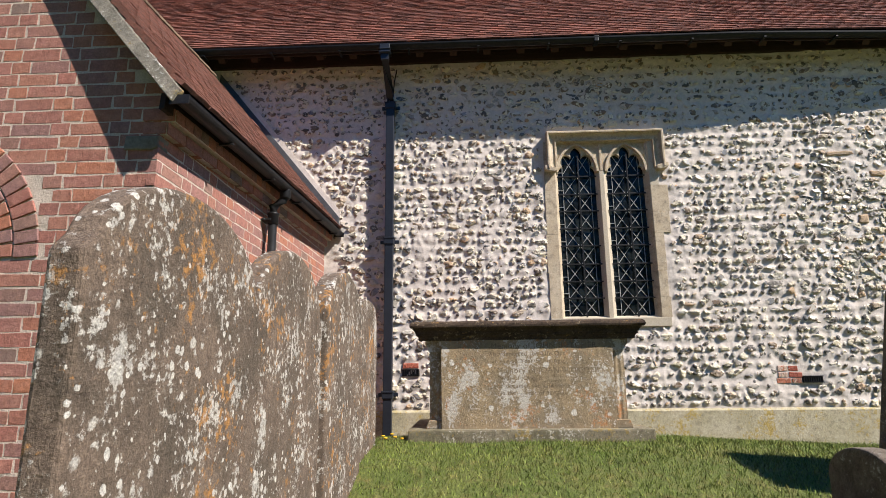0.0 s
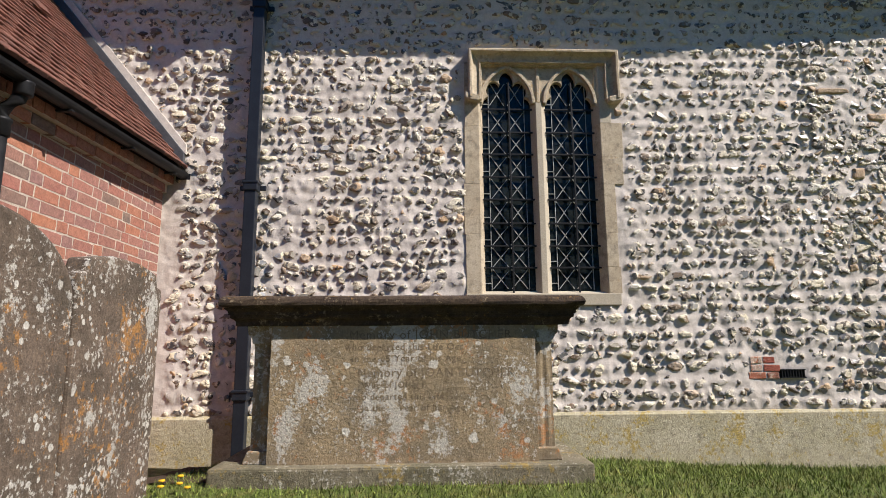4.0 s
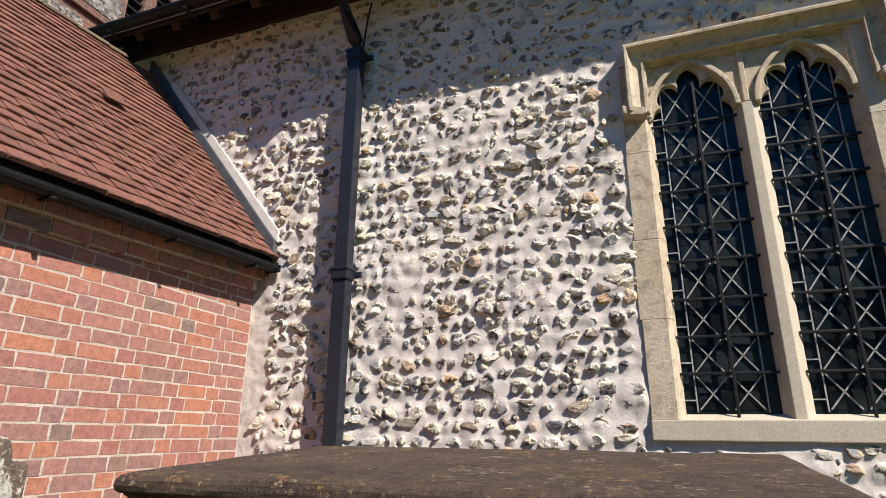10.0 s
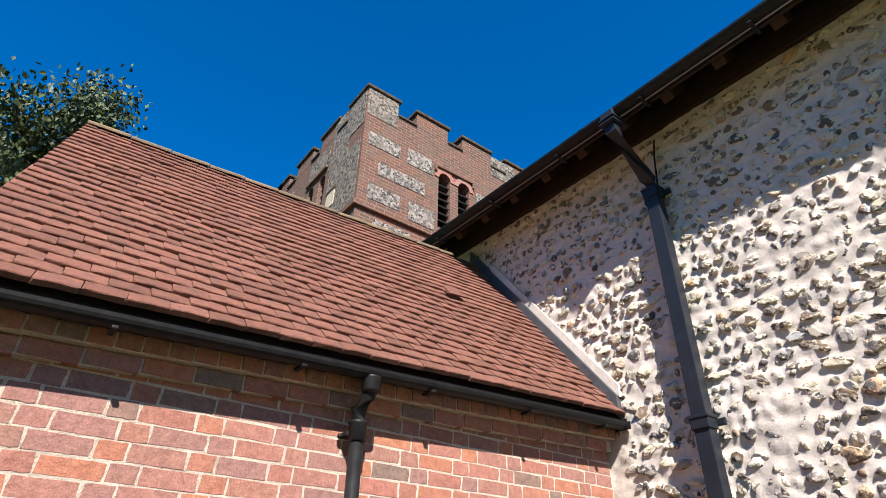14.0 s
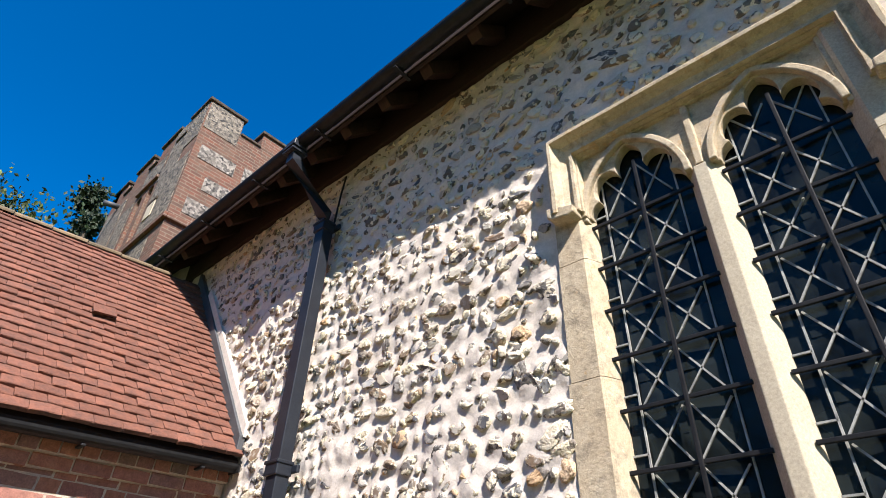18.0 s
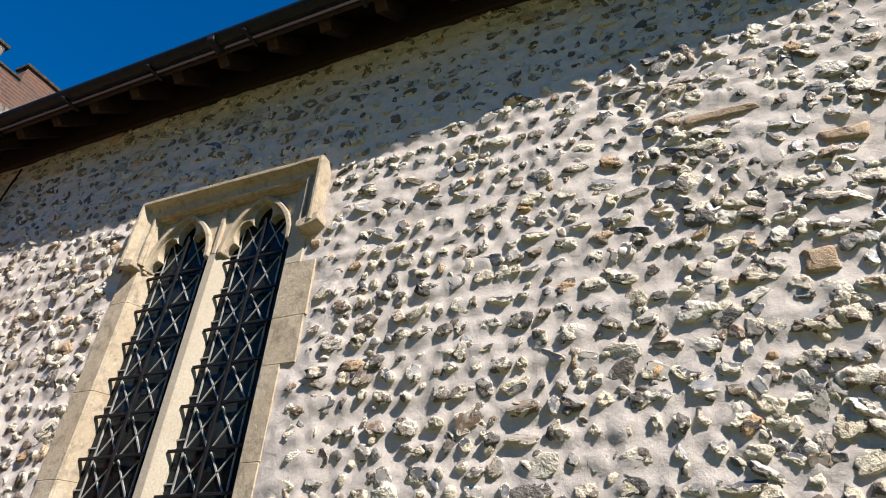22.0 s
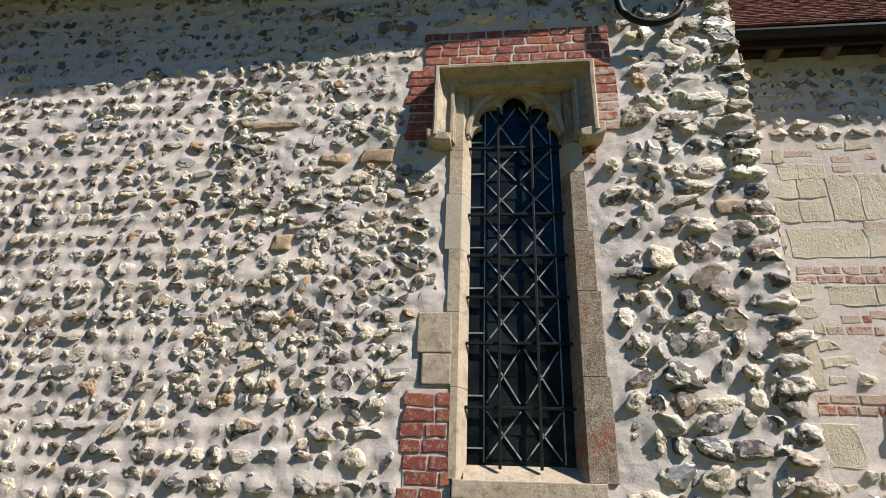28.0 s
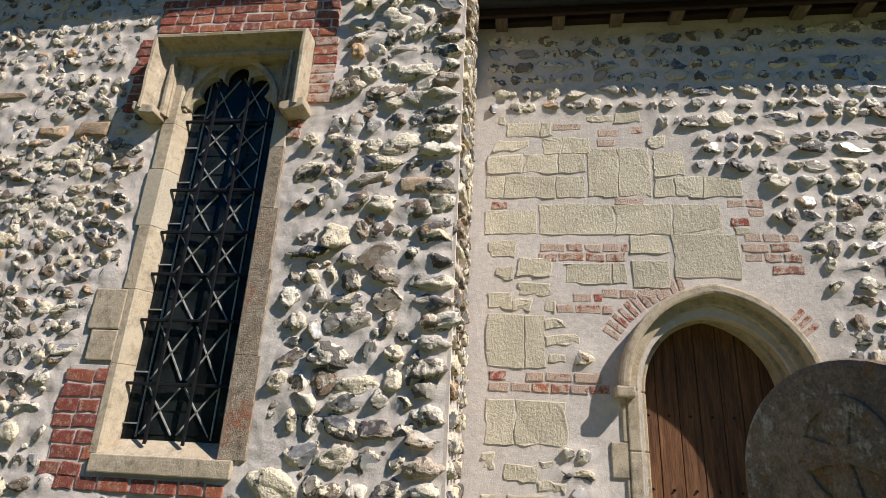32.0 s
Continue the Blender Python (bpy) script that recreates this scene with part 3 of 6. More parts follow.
def flint_mesh(name, seed, seg, rings, material, core):
    """One flint nodule, its face towards -y, about 1 across, set into the wall to half its depth; some are broken open."""
    r = random.Random(seed)
    off = Vector((r.uniform(0, 50), r.uniform(0, 50), r.uniform(0, 50)))
    knobs = [(Vector((r.uniform(-1, 1), -r.uniform(0.1, 0.9), r.uniform(-1, 1))).normalized(), r.uniform(-0.3, 0.42), r.uniform(0.06, 0.22)) for k in range(4)]
    cuts = [(Vector((r.gauss(0, 0.7), -1.0, r.gauss(0, 0.7))).normalized(), r.uniform(0.24, 0.38)) for k in range(r.choice((0, 0, 1, 1, 2)))]
    verts, faces, broken = [], [], []
    for k in range(rings):
        a = (k / rings) * math.pi / 2
        for i in range(seg):
            b = 2 * math.pi * (i + 0.5 * (k % 2)) / seg
            d = Vector((math.cos(b) * math.cos(a) ** 0.55, -math.sin(a) ** 0.8, math.sin(b) * math.cos(a) ** 0.55))
            size = 0.98 + 0.40 * noise.noise(d * 1.3 + off) + 0.34 * (0.3 - abs(noise.noise(d * 2.6 + off))) + 0.20 * noise.noise(d * 5.2 + off) + 0.15 * (0.25 - abs(noise.noise(d * 8.5 + off)))
            size += sum(h * math.exp(-(d - q).length_squared / s_) for q, h, s_ in knobs)
            verts.append(d * 0.5 * max(0.45, size))
    verts.append(Vector((0.0, -0.46 - 0.1 * r.random(), 0.0)))
    for v in verts:
        hit = False
        for q, c in cuts:
            over = v.dot(q) - c + 0.05 * noise.noise(v * 6 + off)
            if over > 0:
                v -= q * over * 1.05
                hit = True
        broken.append(hit)
    for i in range(seg):
        verts[i].y += 0.16
    for k in range(rings - 1):
        for i in range(seg):
            j = (i + 1) % seg
            faces.append((k * seg + i, k * seg + j, (k + 1) * seg + j, (k + 1) * seg + i))
    top = len(verts) - 1
    faces += [((rings - 1) * seg + i, (rings - 1) * seg + (i + 1) % seg, top) for i in range(seg)]
    kinds = [1 if all(broken[i] for i in f) else 0 for f in faces]
    me = bpy.data.meshes.new(name)
    me.from_pydata([tuple(v) for v in verts], [], faces)
    me.materials.append(material), me.materials.append(core)
    me.shade_smooth()
    me.polygons.foreach_set("material_index", kinds)
    return me, np.array([tuple(v) for v in verts]), faces, kinds


SMALL_FLINTS = [flint_mesh("flint", 100 + i, 22, 9, FLINT, FLINT_CORE) for i in range(24)]
FINE_FLINTS = [flint_mesh("flint_fine", 300 + i, 20, 9, FLINT_ISLE, FLINT_CORE_ISLE) for i in range(60)]
CHIPS = [flint_mesh("flint_chip", 500 + i, 7, 3, FLINT_ISLE, FLINT_CORE_ISLE) for i in range(16)]


def flint_courses(x0, x1, z0, z1, pitch, gap, size, blocked, seed, wild=0.0):
    """Places of flints in rough courses: x, z, width, height, depth, turn."""
    r = random.Random(seed)
    out, z, row = [], z0 + pitch * 0.5, 0
    while z < z1 - 0.3 * pitch:
        x = x0 + r.uniform(0, gap)
        wave = r.uniform(0, 6)
        while x < x1:
            k = r.random()
            w = size * (0.5 + 1.1 * k * k) * r.uniform(0.85, 1.2)
            h = size * r.uniform(0.5, 0.95) * (0.8 + 0.25 * k)
            zz = z + 0.018 * math.sin(x * 1.7 + wave) + r.gauss(0, 0.007 + wild)
            x += w * 0.5
            if not blocked(x, zz, max(w, h) * 0.42):
                out.append((x, zz, w, h, size * r.uniform(0.22, 0.42), r.gauss(0, 11 + 600 * wild)))
            x += w * 0.5 + max(0.0, r.gauss(gap, gap * 0.8))
        z += pitch * r.uniform(0.93, 1.07)
        row += 1
    return out


def flint_facing(owner, flints, y0, near, face_name="flint_facing"):
    """Flints of a wall that faces -y: those within near as parts, the rest in one mesh."""
    r = random.Random(5)
    verts, faces, kinds, n, made = [], [], [], 0, 0
    for x, z, w, h, d, turn in flints:
        m = pose(x, y0, z, r.uniform(-14, 14), turn, r.uniform(-16, 16)) @ Matrix.Diagonal((w * r.choice((-1, 1)), d, h, 1))
        if near is not None and made < 300 and in_box(x, z, near):
            link("flint", SMALL_FLINTS[r.randrange(len(SMALL_FLINTS))][0], owner, "", m)
            made += 1
            continue
        _, v, f, k = (FINE_FLINTS[r.randrange(60)] if w > 0.06 else CHIPS[r.randrange(16)])
        a = np.array(m)
        verts.append(v @ a[:3, :3].T + a[:3, 3])
        faces += [tuple(i + n for i in q) for q in f]
        kinds += k
        n += len(v)
    ob = raw(face_name, np.concatenate(verts), faces, FLINT_ISLE, owner, "knapped and rough flints bedded in courses", True)
    ob.data.materials.append(FLINT_CORE_ISLE)
    ob.data.polygons.foreach_set("material_index", kinds)
    ob["kind"] = "stuff"


def mortar_sheet(owner, x0, x1, z0, z1, y0, flints, holes, step=0.018, name="mortar_face", skip=None, wavy=1.0):
    nx, nz = int((x1 - x0) / step) + 1, int((z1 - z0) / step) + 1
    gx, gz = np.linspace(x0, x1, nx), np.linspace(z0, z1, nz)
    h = np.zeros((nz, nx))
    for x, z, w, hh, d, t in flints:
        i0, i1 = int((x - x0 - w) / step), int((x - x0 + w) / step) + 2
        j0, j1 = int((z - z0 - hh * 1.3) / step), int((z - z0 + hh * 1.3) / step) + 2
        i0, j0 = max(0, i0), max(0, j0)
        if i1 <= i0 or j1 <= j0:
            continue
        q = ((gx[None, i0:i1] - x) / (0.62 * w)) ** 2 + ((gz[j0:j1, None] - z) / (0.68 * hh)) ** 2
        h[j0:j1, i0:i1] = np.maximum(h[j0:j1, i0:i1], (0.010 + 0.16 * d) * np.exp(-q * 0.9))
    keep = lambda x, z: not any(in_box(x, z, b, -0.012) for b in holes) and not (skip and skip(x, z))
    verts = [(gx[i], y0 - h[j, i] - 0.007 * wavy * noise.noise((gx[i] * 9, gz[j] * 9, 1.5)) - 0.006 * wavy * noise.noise((gx[i] * 24, gz[j] * 24, 4)) - 0.012 * wavy * noise.noise((gx[i] * 2.3, gz[j] * 2.3, 7)), gz[j]) for j in range(nz) for i in range(nx)]
    faces = [(j * nx + i, j * nx + i + 1, (j + 1) * nx + i + 1, (j + 1) * nx + i) for j in range(nz - 1) for i in range(nx - 1) if keep((gx[i] + gx[i + 1]) / 2, (gz[j] + gz[j + 1]) / 2)]
    return raw(name, verts, faces, MORTAR, owner, "cream lime mortar, trowelled between the flints", True)


# red brick patches in the nave wall: x0, x1, z0, z1
BRICK_PATCHES = [(4.50, 5.69, 3.70, 4.02), (4.41, 4.60, 3.19, 3.74), (5.555, 5.71, 3.22, 3.70), (4.50, 4.735, 1.15, 1.69), (4.58, 5.44, 1.09, 1.168), (2.48, 2.76, 0.62, 0.83), (-1.76, -1.56, 0.83, 0.89), (5.475, 5.55, 2.99, 3.09)]
AIRBRICKS = [(2.76, 2.985, 0.628, 0.703), (-1.76, -1.55, 0.74, 0.82)]
JAMB_BLOCKS = [(4.548, 4.73, 1.70, 2.085)]


SANDSTONES = [(3.42, 3.72, 3.30, 3.36), (3.66, 3.77, 2.45, 2.55), (4.14, 4.34, 3.03, 3.12), (3.88, 4.06, 3.04, 3.10), (1.40, 1.49, 3.07, 3.12), (6.16, 6.34, 2.63, 2.73)]


def build_nave():
    owner = thing("wall_nave", "flint rubble nave wall in cream lime mortar with rough courses", "wall", "", "structure")
    hood1, hood2 = (-0.03, 1.50, 3.14, 3.70), (4.55, 5.60, 3.08, 3.68)
    holes = [WIN1, WIN2]

    def blocked(x, z, pad):
        return any(in_box(x, z, b, pad) for b in (WIN1, WIN2, hood1, hood2, *BRICK_PATCHES, *AIRBRICKS, *JAMB_BLOCKS, *SANDSTONES, (1.37, 1.49, 2.38, 3.0), (1.37, 1.43, 1.3, 2.4), (5.46, 5.57, 1.2, 2.3), (5.46, 5.53, 2.3, 3.1), (4.64, 4.74, 2.08, 3.15))) or (x < -2.55 and z < 2.62 + (-2.6 - x) * 1.2)

    flints = flint_courses(-4.35, 0.7, 0.36, 4.75, 0.096, 0.026, 0.090, blocked, 11, 0.006)
    flints += flint_courses(0.7, 3.3, 0.36, 4.75, 0.104, 0.034, 0.086, blocked, 12)
    flints += flint_courses(3.3, 4.7, 0.36, 1.75, 0.118, 0.024, 0.108, blocked, 13)
    flints += flint_courses(3.3, 4.75, 1.75, 3.3, 0.074, 0.002, 0.090, blocked, 14, 0.018)
    flints += flint_courses(3.3, 4.75, 3.3, 4.75, 0.098, 0.018, 0.090, blocked, 15, 0.004)
    flints += flint_courses(4.75, 6.3, 0.36, 4.75, 0.124, 0.018, 0.146, blocked, 16, 0.008)
    chips = []
    while len(chips) < 1900:
        x, z = rng.uniform(-4.3, 6.3), rng.uniform(0.4, 4.7)
        if not blocked(x, z, 0.03):
            k = rng.uniform(0.022, 0.05)
            chips.append((x, z, k * rng.uniform(1, 1.7), k, k * 0.5, rng.uniform(-60, 60)))
    z = 0.40
    while z < 4.75:
        w = rng.uniform(0.14, 0.2)
        flints.append((6.43 - w * 0.35, z, w, 0.09, 0.075, rng.uniform(-6, 6)))
        z += rng.uniform(0.098, 0.118)
    mortar_sheet(owner, -4.45, NAVE[1] - 0.015, 0.3, 4.8, -0.015, flints, holes + JAMB_BLOCKS)
    for x0, x1, z0, z1 in ((NAVE[0], WIN1[0], -0.5, NAVE_TOP), (WIN1[0], WIN1[1], -0.5, WIN1[2]), (WIN1[0], WIN1[1], WIN1[3], NAVE_TOP), (WIN1[1], WIN2[0], -0.5, NAVE_TOP), (WIN2[0], WIN2[1], -0.5, WIN2[2]), (WIN2[0], WIN2[1], WIN2[3], NAVE_TOP), (WIN2[1], NAVE[1], -0.5, NAVE_TOP)):
        box("wall_core", x0, x1, 0.0, 0.75, z0, z1, MORTAR, owner)
    flint_facing(owner, flints + chips, -0.022, (2.3, 4.0, 1.5, 3.1))
    for a, b, c, d in SANDSTONES:
        bm = bmesh.new()
        box_into(bm, a, b, -0.036, 0.02, c, d, 0.016)
        bmesh.ops.subdivide_edges(bm, edges=[e for e in bm.edges if e.calc_length() > 0.05], cuts=3)
        for v in bm.verts:
            v.co += Vector((0.03, 0.014, 0.026)) * noise.noise(v.co * 19)
        part("sandstone_block", bm, SANDSTONE, owner, "tan sandstone block", True)
    zz = 0.42
    while zz < 4.7:
        yy = 0.08
        while yy < 0.72:
            me = SMALL_FLINTS[rng.randrange(len(SMALL_FLINTS))][0]
            link("flint", me, owner, "", pose(NAVE[1] + 0.004, yy, zz + rng.uniform(-0.01, 0.01), 0, rng.uniform(-12, 12), 90) @ Matrix.Diagonal((0.12, 0.06, 0.085, 1)))
            yy += 0.16
        zz += 0.12
    prism("plinth", [(-0.062, -0.4), (0.0, -0.4), (0.0, 0.362), (-0.03, 0.36), (-0.058, 0.338)], [], "x", -2.76, NAVE[1] + 0.03, RENDER, owner, "weathered cement render with yellow algae stains", 0.006)
    return owner


nave = build_nave()


def brick_patch(owner, x0, x1, z0, z1, y, seed, course=0.082, broken=0.1, material=RED_BRICK):
    r = random.Random(seed)
    z = z0
    box("brick_bed", x0 + 0.01, x1 - 0.01, y + 0.003, y + 0.05, z0 + 0.008, z1 - 0.01, MORTAR, owner, "pale mortar between the bricks", 0.002)
    while z < z1 - 0.03:
        x = x0 + r.uniform(-0.02, 0.02)
        while x < x1 - 0.03:
            w = x1 - x if x1 - x0 < 0.2 else min(r.choice((0.105, 0.105, 0.12, 0.16)), x1 - x)
            if w > 0.04 and r.random() > broken:
                bm = bmesh.new()
                h = course - 0.008 - r.uniform(0, 0.005)
                box_into(bm, x + 0.001, x + w - 0.001, y - 0.001 - r.uniform(0, 0.004), y + 0.05, z + 0.001, z + h, 0.006, pose(x, 0, z, 0, r.gauss(0, 1.2), 0) @ Matrix.Translation((-x, 0, -z)))
                bmesh.ops.subdivide_edges(bm, edges=[e for e in bm.edges if e.calc_length() > 0.03], cuts=1)
                for v in bm.verts:
                    v.co += Vector((0.006, 0.003, 0.006)) * noise.noise(v.co * 31)
                part("brick", bm, material, owner)
            x += w + 0.010
        z += course


for n_, (x0, x1, z0, z1) in enumerate(BRICK_PATCHES):
    clean = n_ in (0, 1, 3, 4)
    brick_patch(nave, x0, x1, z0, z1, -0.026, 40 + n_, 0.074 if n_ in (3, 4) else 0.068, 0.0 if clean or n_ == 2 else 0.05, DEEP_RED if clean else RED_BRICK)
for n_, (x0, x1, z0, z1) in enumerate(JAMB_BLOCKS):
    mid = (z0 + z1) / 2
    for a, b in ((z0, mid - 0.03), (mid - 0.03, z1)):
        box("jamb_block", x0 + (0.03 if a == z0 else 0), x1, -0.034, 0.1, a + 0.002, b - 0.002, FRAME_STONE, nave, "worn limestone block", 0.008)
for x0, x1, z0, z1 in AIRBRICKS:
    ab = thing("air_brick", "black cast iron air brick with vertical slots", "vent")
    # black plate paints the darkness behind the slats
    box("backing", x0, x1, -0.02, 0.05, z0, z1, BLACK, ab)
    for k in range(9):
        xx = x0 + 0.012 + k * (x1 - x0 - 0.024) / 8
        box("slat", xx - 0.004, xx + 0.004, -0.034, -0.018, z0 + 0.006, z1 - 0.006, IRON, ab)
    box("frame", x0, x1, -0.036, -0.016, z0 - 0.001, z0 + 0.008, IRON, ab)
    box("frame", x0, x1, -0.036, -0.016, z1 - 0.008, z1 + 0.001, IRON, ab)

# ---- windows ----


def arc(cx, cz, r, a0, a1, n):
    return [(cx + r * math.cos(radians(a0 + (a1 - a0) * i / n)), cz + r * math.sin(radians(a0 + (a1 - a0) * i / n))) for i in range(n + 1)]


def pointed(x0, x1, spring, rise, n=10):
    """The right-hand and then left-hand side of a two-centred arch, from right spring over the apex to left spring."""
    h = (x1 - x0) / 2
    c = (rise * rise - h * h) / (2 * h)
    r = h + c
    top = math.degrees(math.atan2(rise, c))
    right = arc((x0 + x1) / 2 - c, spring, r, 0, top, n)
    left = [(x0 + x1 - x, z) for x, z in reversed(right)]
    return right + left[1:]


def arch_hole(x0, x1, base, spring, rise, n=10):
    return [(x0, base), (x1, base)] + pointed(x0, x1, spring, rise, n)


def cusped_hole(x0, x1, base, spring, rise, lobes):
    """An arched opening whose head is cut by cusps between lobes."""
    pts = pointed(x0, x1, spring, rise, 45)
    cx = (x0 + x1) / 2
    out = []
    k = len(pts) - 1
    for i, (x, z) in enumerate(pts):
        u = i / k * (lobes + 0.8) - 0.4
        f = u - math.floor(u)
        near = min(f, 1 - f)
        deep = 0.30 if u < 0.5 or u > lobes - 0.5 else 0.44
        dent = 0.01 + deep * (1 - math.sqrt(1 - 0.985 * (1 - 2 * near) ** 2))
        tx, tz = cx - x, (spring + 0.02) - z
        out.append((x + tx * dent, z + tz * dent))
    return [(x0, base), (x1, base)] + out


W1_BARS = (1.42, 1.62, 1.82, 2.03, 2.255, 2.47, 2.69, 2.905, 3.135)
W2_BARS = (1.345, 1.60, 1.93, 2.185, 2.43, 2.69, 3.145)


def glazing(owner, x0, x1, z0, z1, y, bars, cols, left, right, uprights, seed):
    """Leaded quarries between the cames, a border of small panes, and iron bars before them."""
    r = random.Random(seed)
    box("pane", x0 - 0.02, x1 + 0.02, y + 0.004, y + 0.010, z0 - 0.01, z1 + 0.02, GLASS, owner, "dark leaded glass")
    bm = bmesh.new()
    yy = y - 0.004

    def strip(a, b, w=0.0036):
        d = Vector((b[0] - a[0], 0, b[1] - a[1]))
        m = Matrix.Translation(((a[0] + b[0]) / 2, yy, (a[1] + b[1]) / 2)) @ pose(0, 0, 0, 0, -math.degrees(math.atan2(d.z, d.x)), 0)
        box_into(bm, -d.length / 2, d.length / 2, -0.004, 0.004, -w, w, 0, m)

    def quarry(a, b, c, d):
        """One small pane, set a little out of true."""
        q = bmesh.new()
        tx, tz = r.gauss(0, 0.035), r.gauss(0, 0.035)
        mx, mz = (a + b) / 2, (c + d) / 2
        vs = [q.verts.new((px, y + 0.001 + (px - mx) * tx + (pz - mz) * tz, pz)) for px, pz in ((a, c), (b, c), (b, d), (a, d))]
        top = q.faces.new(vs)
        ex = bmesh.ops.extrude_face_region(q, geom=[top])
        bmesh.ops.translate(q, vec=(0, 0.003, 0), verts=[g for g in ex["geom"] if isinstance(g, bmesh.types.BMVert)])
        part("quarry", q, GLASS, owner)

    gx = [x0 + left + (x1 - x0 - left - right) * i / cols for i in range(cols + 1)]
    gz = []
    for lo, hi in zip(bars, list(bars[1:]) + [z1 - 0.08]):
        gz += [(lo, hi)] if hi - lo < 0.36 else [(lo, (lo + hi) / 2), ((lo + hi) / 2, hi)]
    for x in (gx[0], gx[-1]):
        strip((x, z0), (x, z1 - 0.1))
    for lo, hi in gz:
        lo, hi = lo + 0.012, hi - 0.012
        for i in range(cols):
            a, b = gx[i] + 0.012, gx[i + 1] - 0.012
            mid = (lo + hi) / 2
            half = min((hi - lo) / 2, (b - a) * 0.8)
            e = r.uniform(0.0, 0.012)
            strip((a, mid - half), (b, mid + half - e)), strip((a, mid + half), (b - e, mid - half))
            quarry(a, b, lo, mid), quarry(a, b, mid, hi)
        strip((x0, lo + 0.05), (gx[0], lo + 0.05), 0.0035)
    part("lead_cames", bm, CAME, owner, "pale lead cames in a diamond lattice")
    for z in bars[1:]:
        box("iron_bar", x0 - 0.012, x1 + 0.012, y - 0.036, y - 0.022, z - 0.008, z + 0.008, IRON, owner, "", 0.003)
    for x in uprights:
        box("iron_upright", x - 0.008, x + 0.008, y - 0.050, y - 0.038, z0 - 0.03, z1 - 0.14, IRON, owner, "", 0.003)


def label_hood(owner, x0, x1, top, stop, proj):
    """A square label: a weathered outer edge, a hollow and two fillets, mitred round the head, with returned stops."""
    yf = -0.028
    prof = [(0.0, -0.04), (0.0, proj * 0.93), (0.010, proj), (0.026, proj * 0.98), (0.034, proj * 0.66), (0.050, proj * 0.42), (0.078, proj * 0.28), (0.100, proj * 0.24), (0.102, proj * 0.44), (0.118, proj * 0.44), (0.120, proj * 0.16), (0.128, proj * 0.16), (0.130, -0.04)]
    bm = bmesh.new()
    rows = []
    for d, p in prof:
        pts = [(x0 + d, stop), (x0 + d, top - d), (x1 - d, top - d), (x1 - d, stop)]
        line = []
        for (xa, za), (xb, zb) in zip(pts, pts[1:]):
            for k in range(12):
                line.append((xa + (xb - xa) * k / 12, za + (zb - za) * k / 12))
        line.append(pts[-1])
        rows.append([bm.verts.new((x + 0.004 * noise.noise((x * 9, z * 9, d * 40)), yf - p + 0.006 * noise.noise((x * 7, 3, z * 7)), z + 0.003 * noise.noise((x * 11, 6, z * 11)))) for x, z in line])
    for a, b in zip(rows, rows[1:]):
        for i in range(len(a) - 1):
            bm.faces.new((a[i], a[i + 1], b[i + 1], b[i]))
    bm.faces.new([q[0] for q in rows]), bm.faces.new([q[-1] for q in reversed(rows)])
    part("hood_mould", bm, FRAME_STONE, owner, "worn limestone label mould")
    for side, xe in ((-1, x0), (1, x1)):
        a, b = (xe - 0.035, xe + 0.108) if side < 0 else (xe - 0.108, xe + 0.035)
        prism("label_stop", [(a, stop + 0.05), (a, stop - 0.005), (a + 0.03, stop - 0.025), (b - 0.03, stop - 0.04), (b, stop - 0.03), (b, stop + 0.012)] if side < 0 else [(a, stop + 0.012), (a, stop - 0.03), (a + 0.03, stop - 0.04), (b - 0.03, stop - 0.025), (b, stop - 0.005), (b, stop + 0.05)], [], "y", yf - proj * 0.9, yf + 0.05, FRAME_STONE, owner, "", 0.008)


def tracery_head(w, x0, x1, lights, spring, rise, head, dy=0.0):
    """Recessed spandrels, narrow arch fillets and cusped plates between the jambs x0 and x1."""
    ring = [(x0, spring)]
    for a, b in lights:
        ring += [(a - 0.02, spring)] + list(reversed(pointed(a - 0.02, b + 0.02, spring, rise - 0.01, 12)))[1:-1] + [(b + 0.02, spring)]
    ring += [(x1, spring), (x1, head), (x0, head)]
    prism("spandrel", ring, [], "y", 0.035 + dy, 0.10, FRAME_STONE, w, "sunk limestone spandrels")
    for a, b in lights:
        o = pointed(a - 0.035, b + 0.035, spring, rise + 0.012, 14)
        i = pointed(a - 0.004, b + 0.004, spring, rise - 0.022, 14)
        prism("arch_fillet", o + list(reversed(i)), [], "y", -0.012 + dy * 0.4, 0.09, FRAME_STONE, w, "narrow moulded arch fillet", 0.006)
        hole = cusped_hole(a - 0.002, b + 0.002, spring - 0.1, spring, rise - 0.03, 3)
        outer = pointed(a - 0.015, b + 0.015, spring, rise, 20)
        prism("cusping", outer + list(reversed(hole[2:])), [], "y", 0.022 + dy * 0.5, 0.06, FRAME_STONE, w, "cusped limestone tracery", 0.004)
    for a, b in ((x0, x0 + 0.035), (x1 - 0.035, x1)):
        box("side_fillet", a, b, -0.014, 0.05, spring - 0.02, head - 0.03, FRAME_STONE, w, "", 0.006)
    box("top_fillet", x0, x1, -0.014, 0.05, head - 0.028, head + 0.012, FRAME_STONE, w, "", 0.006)


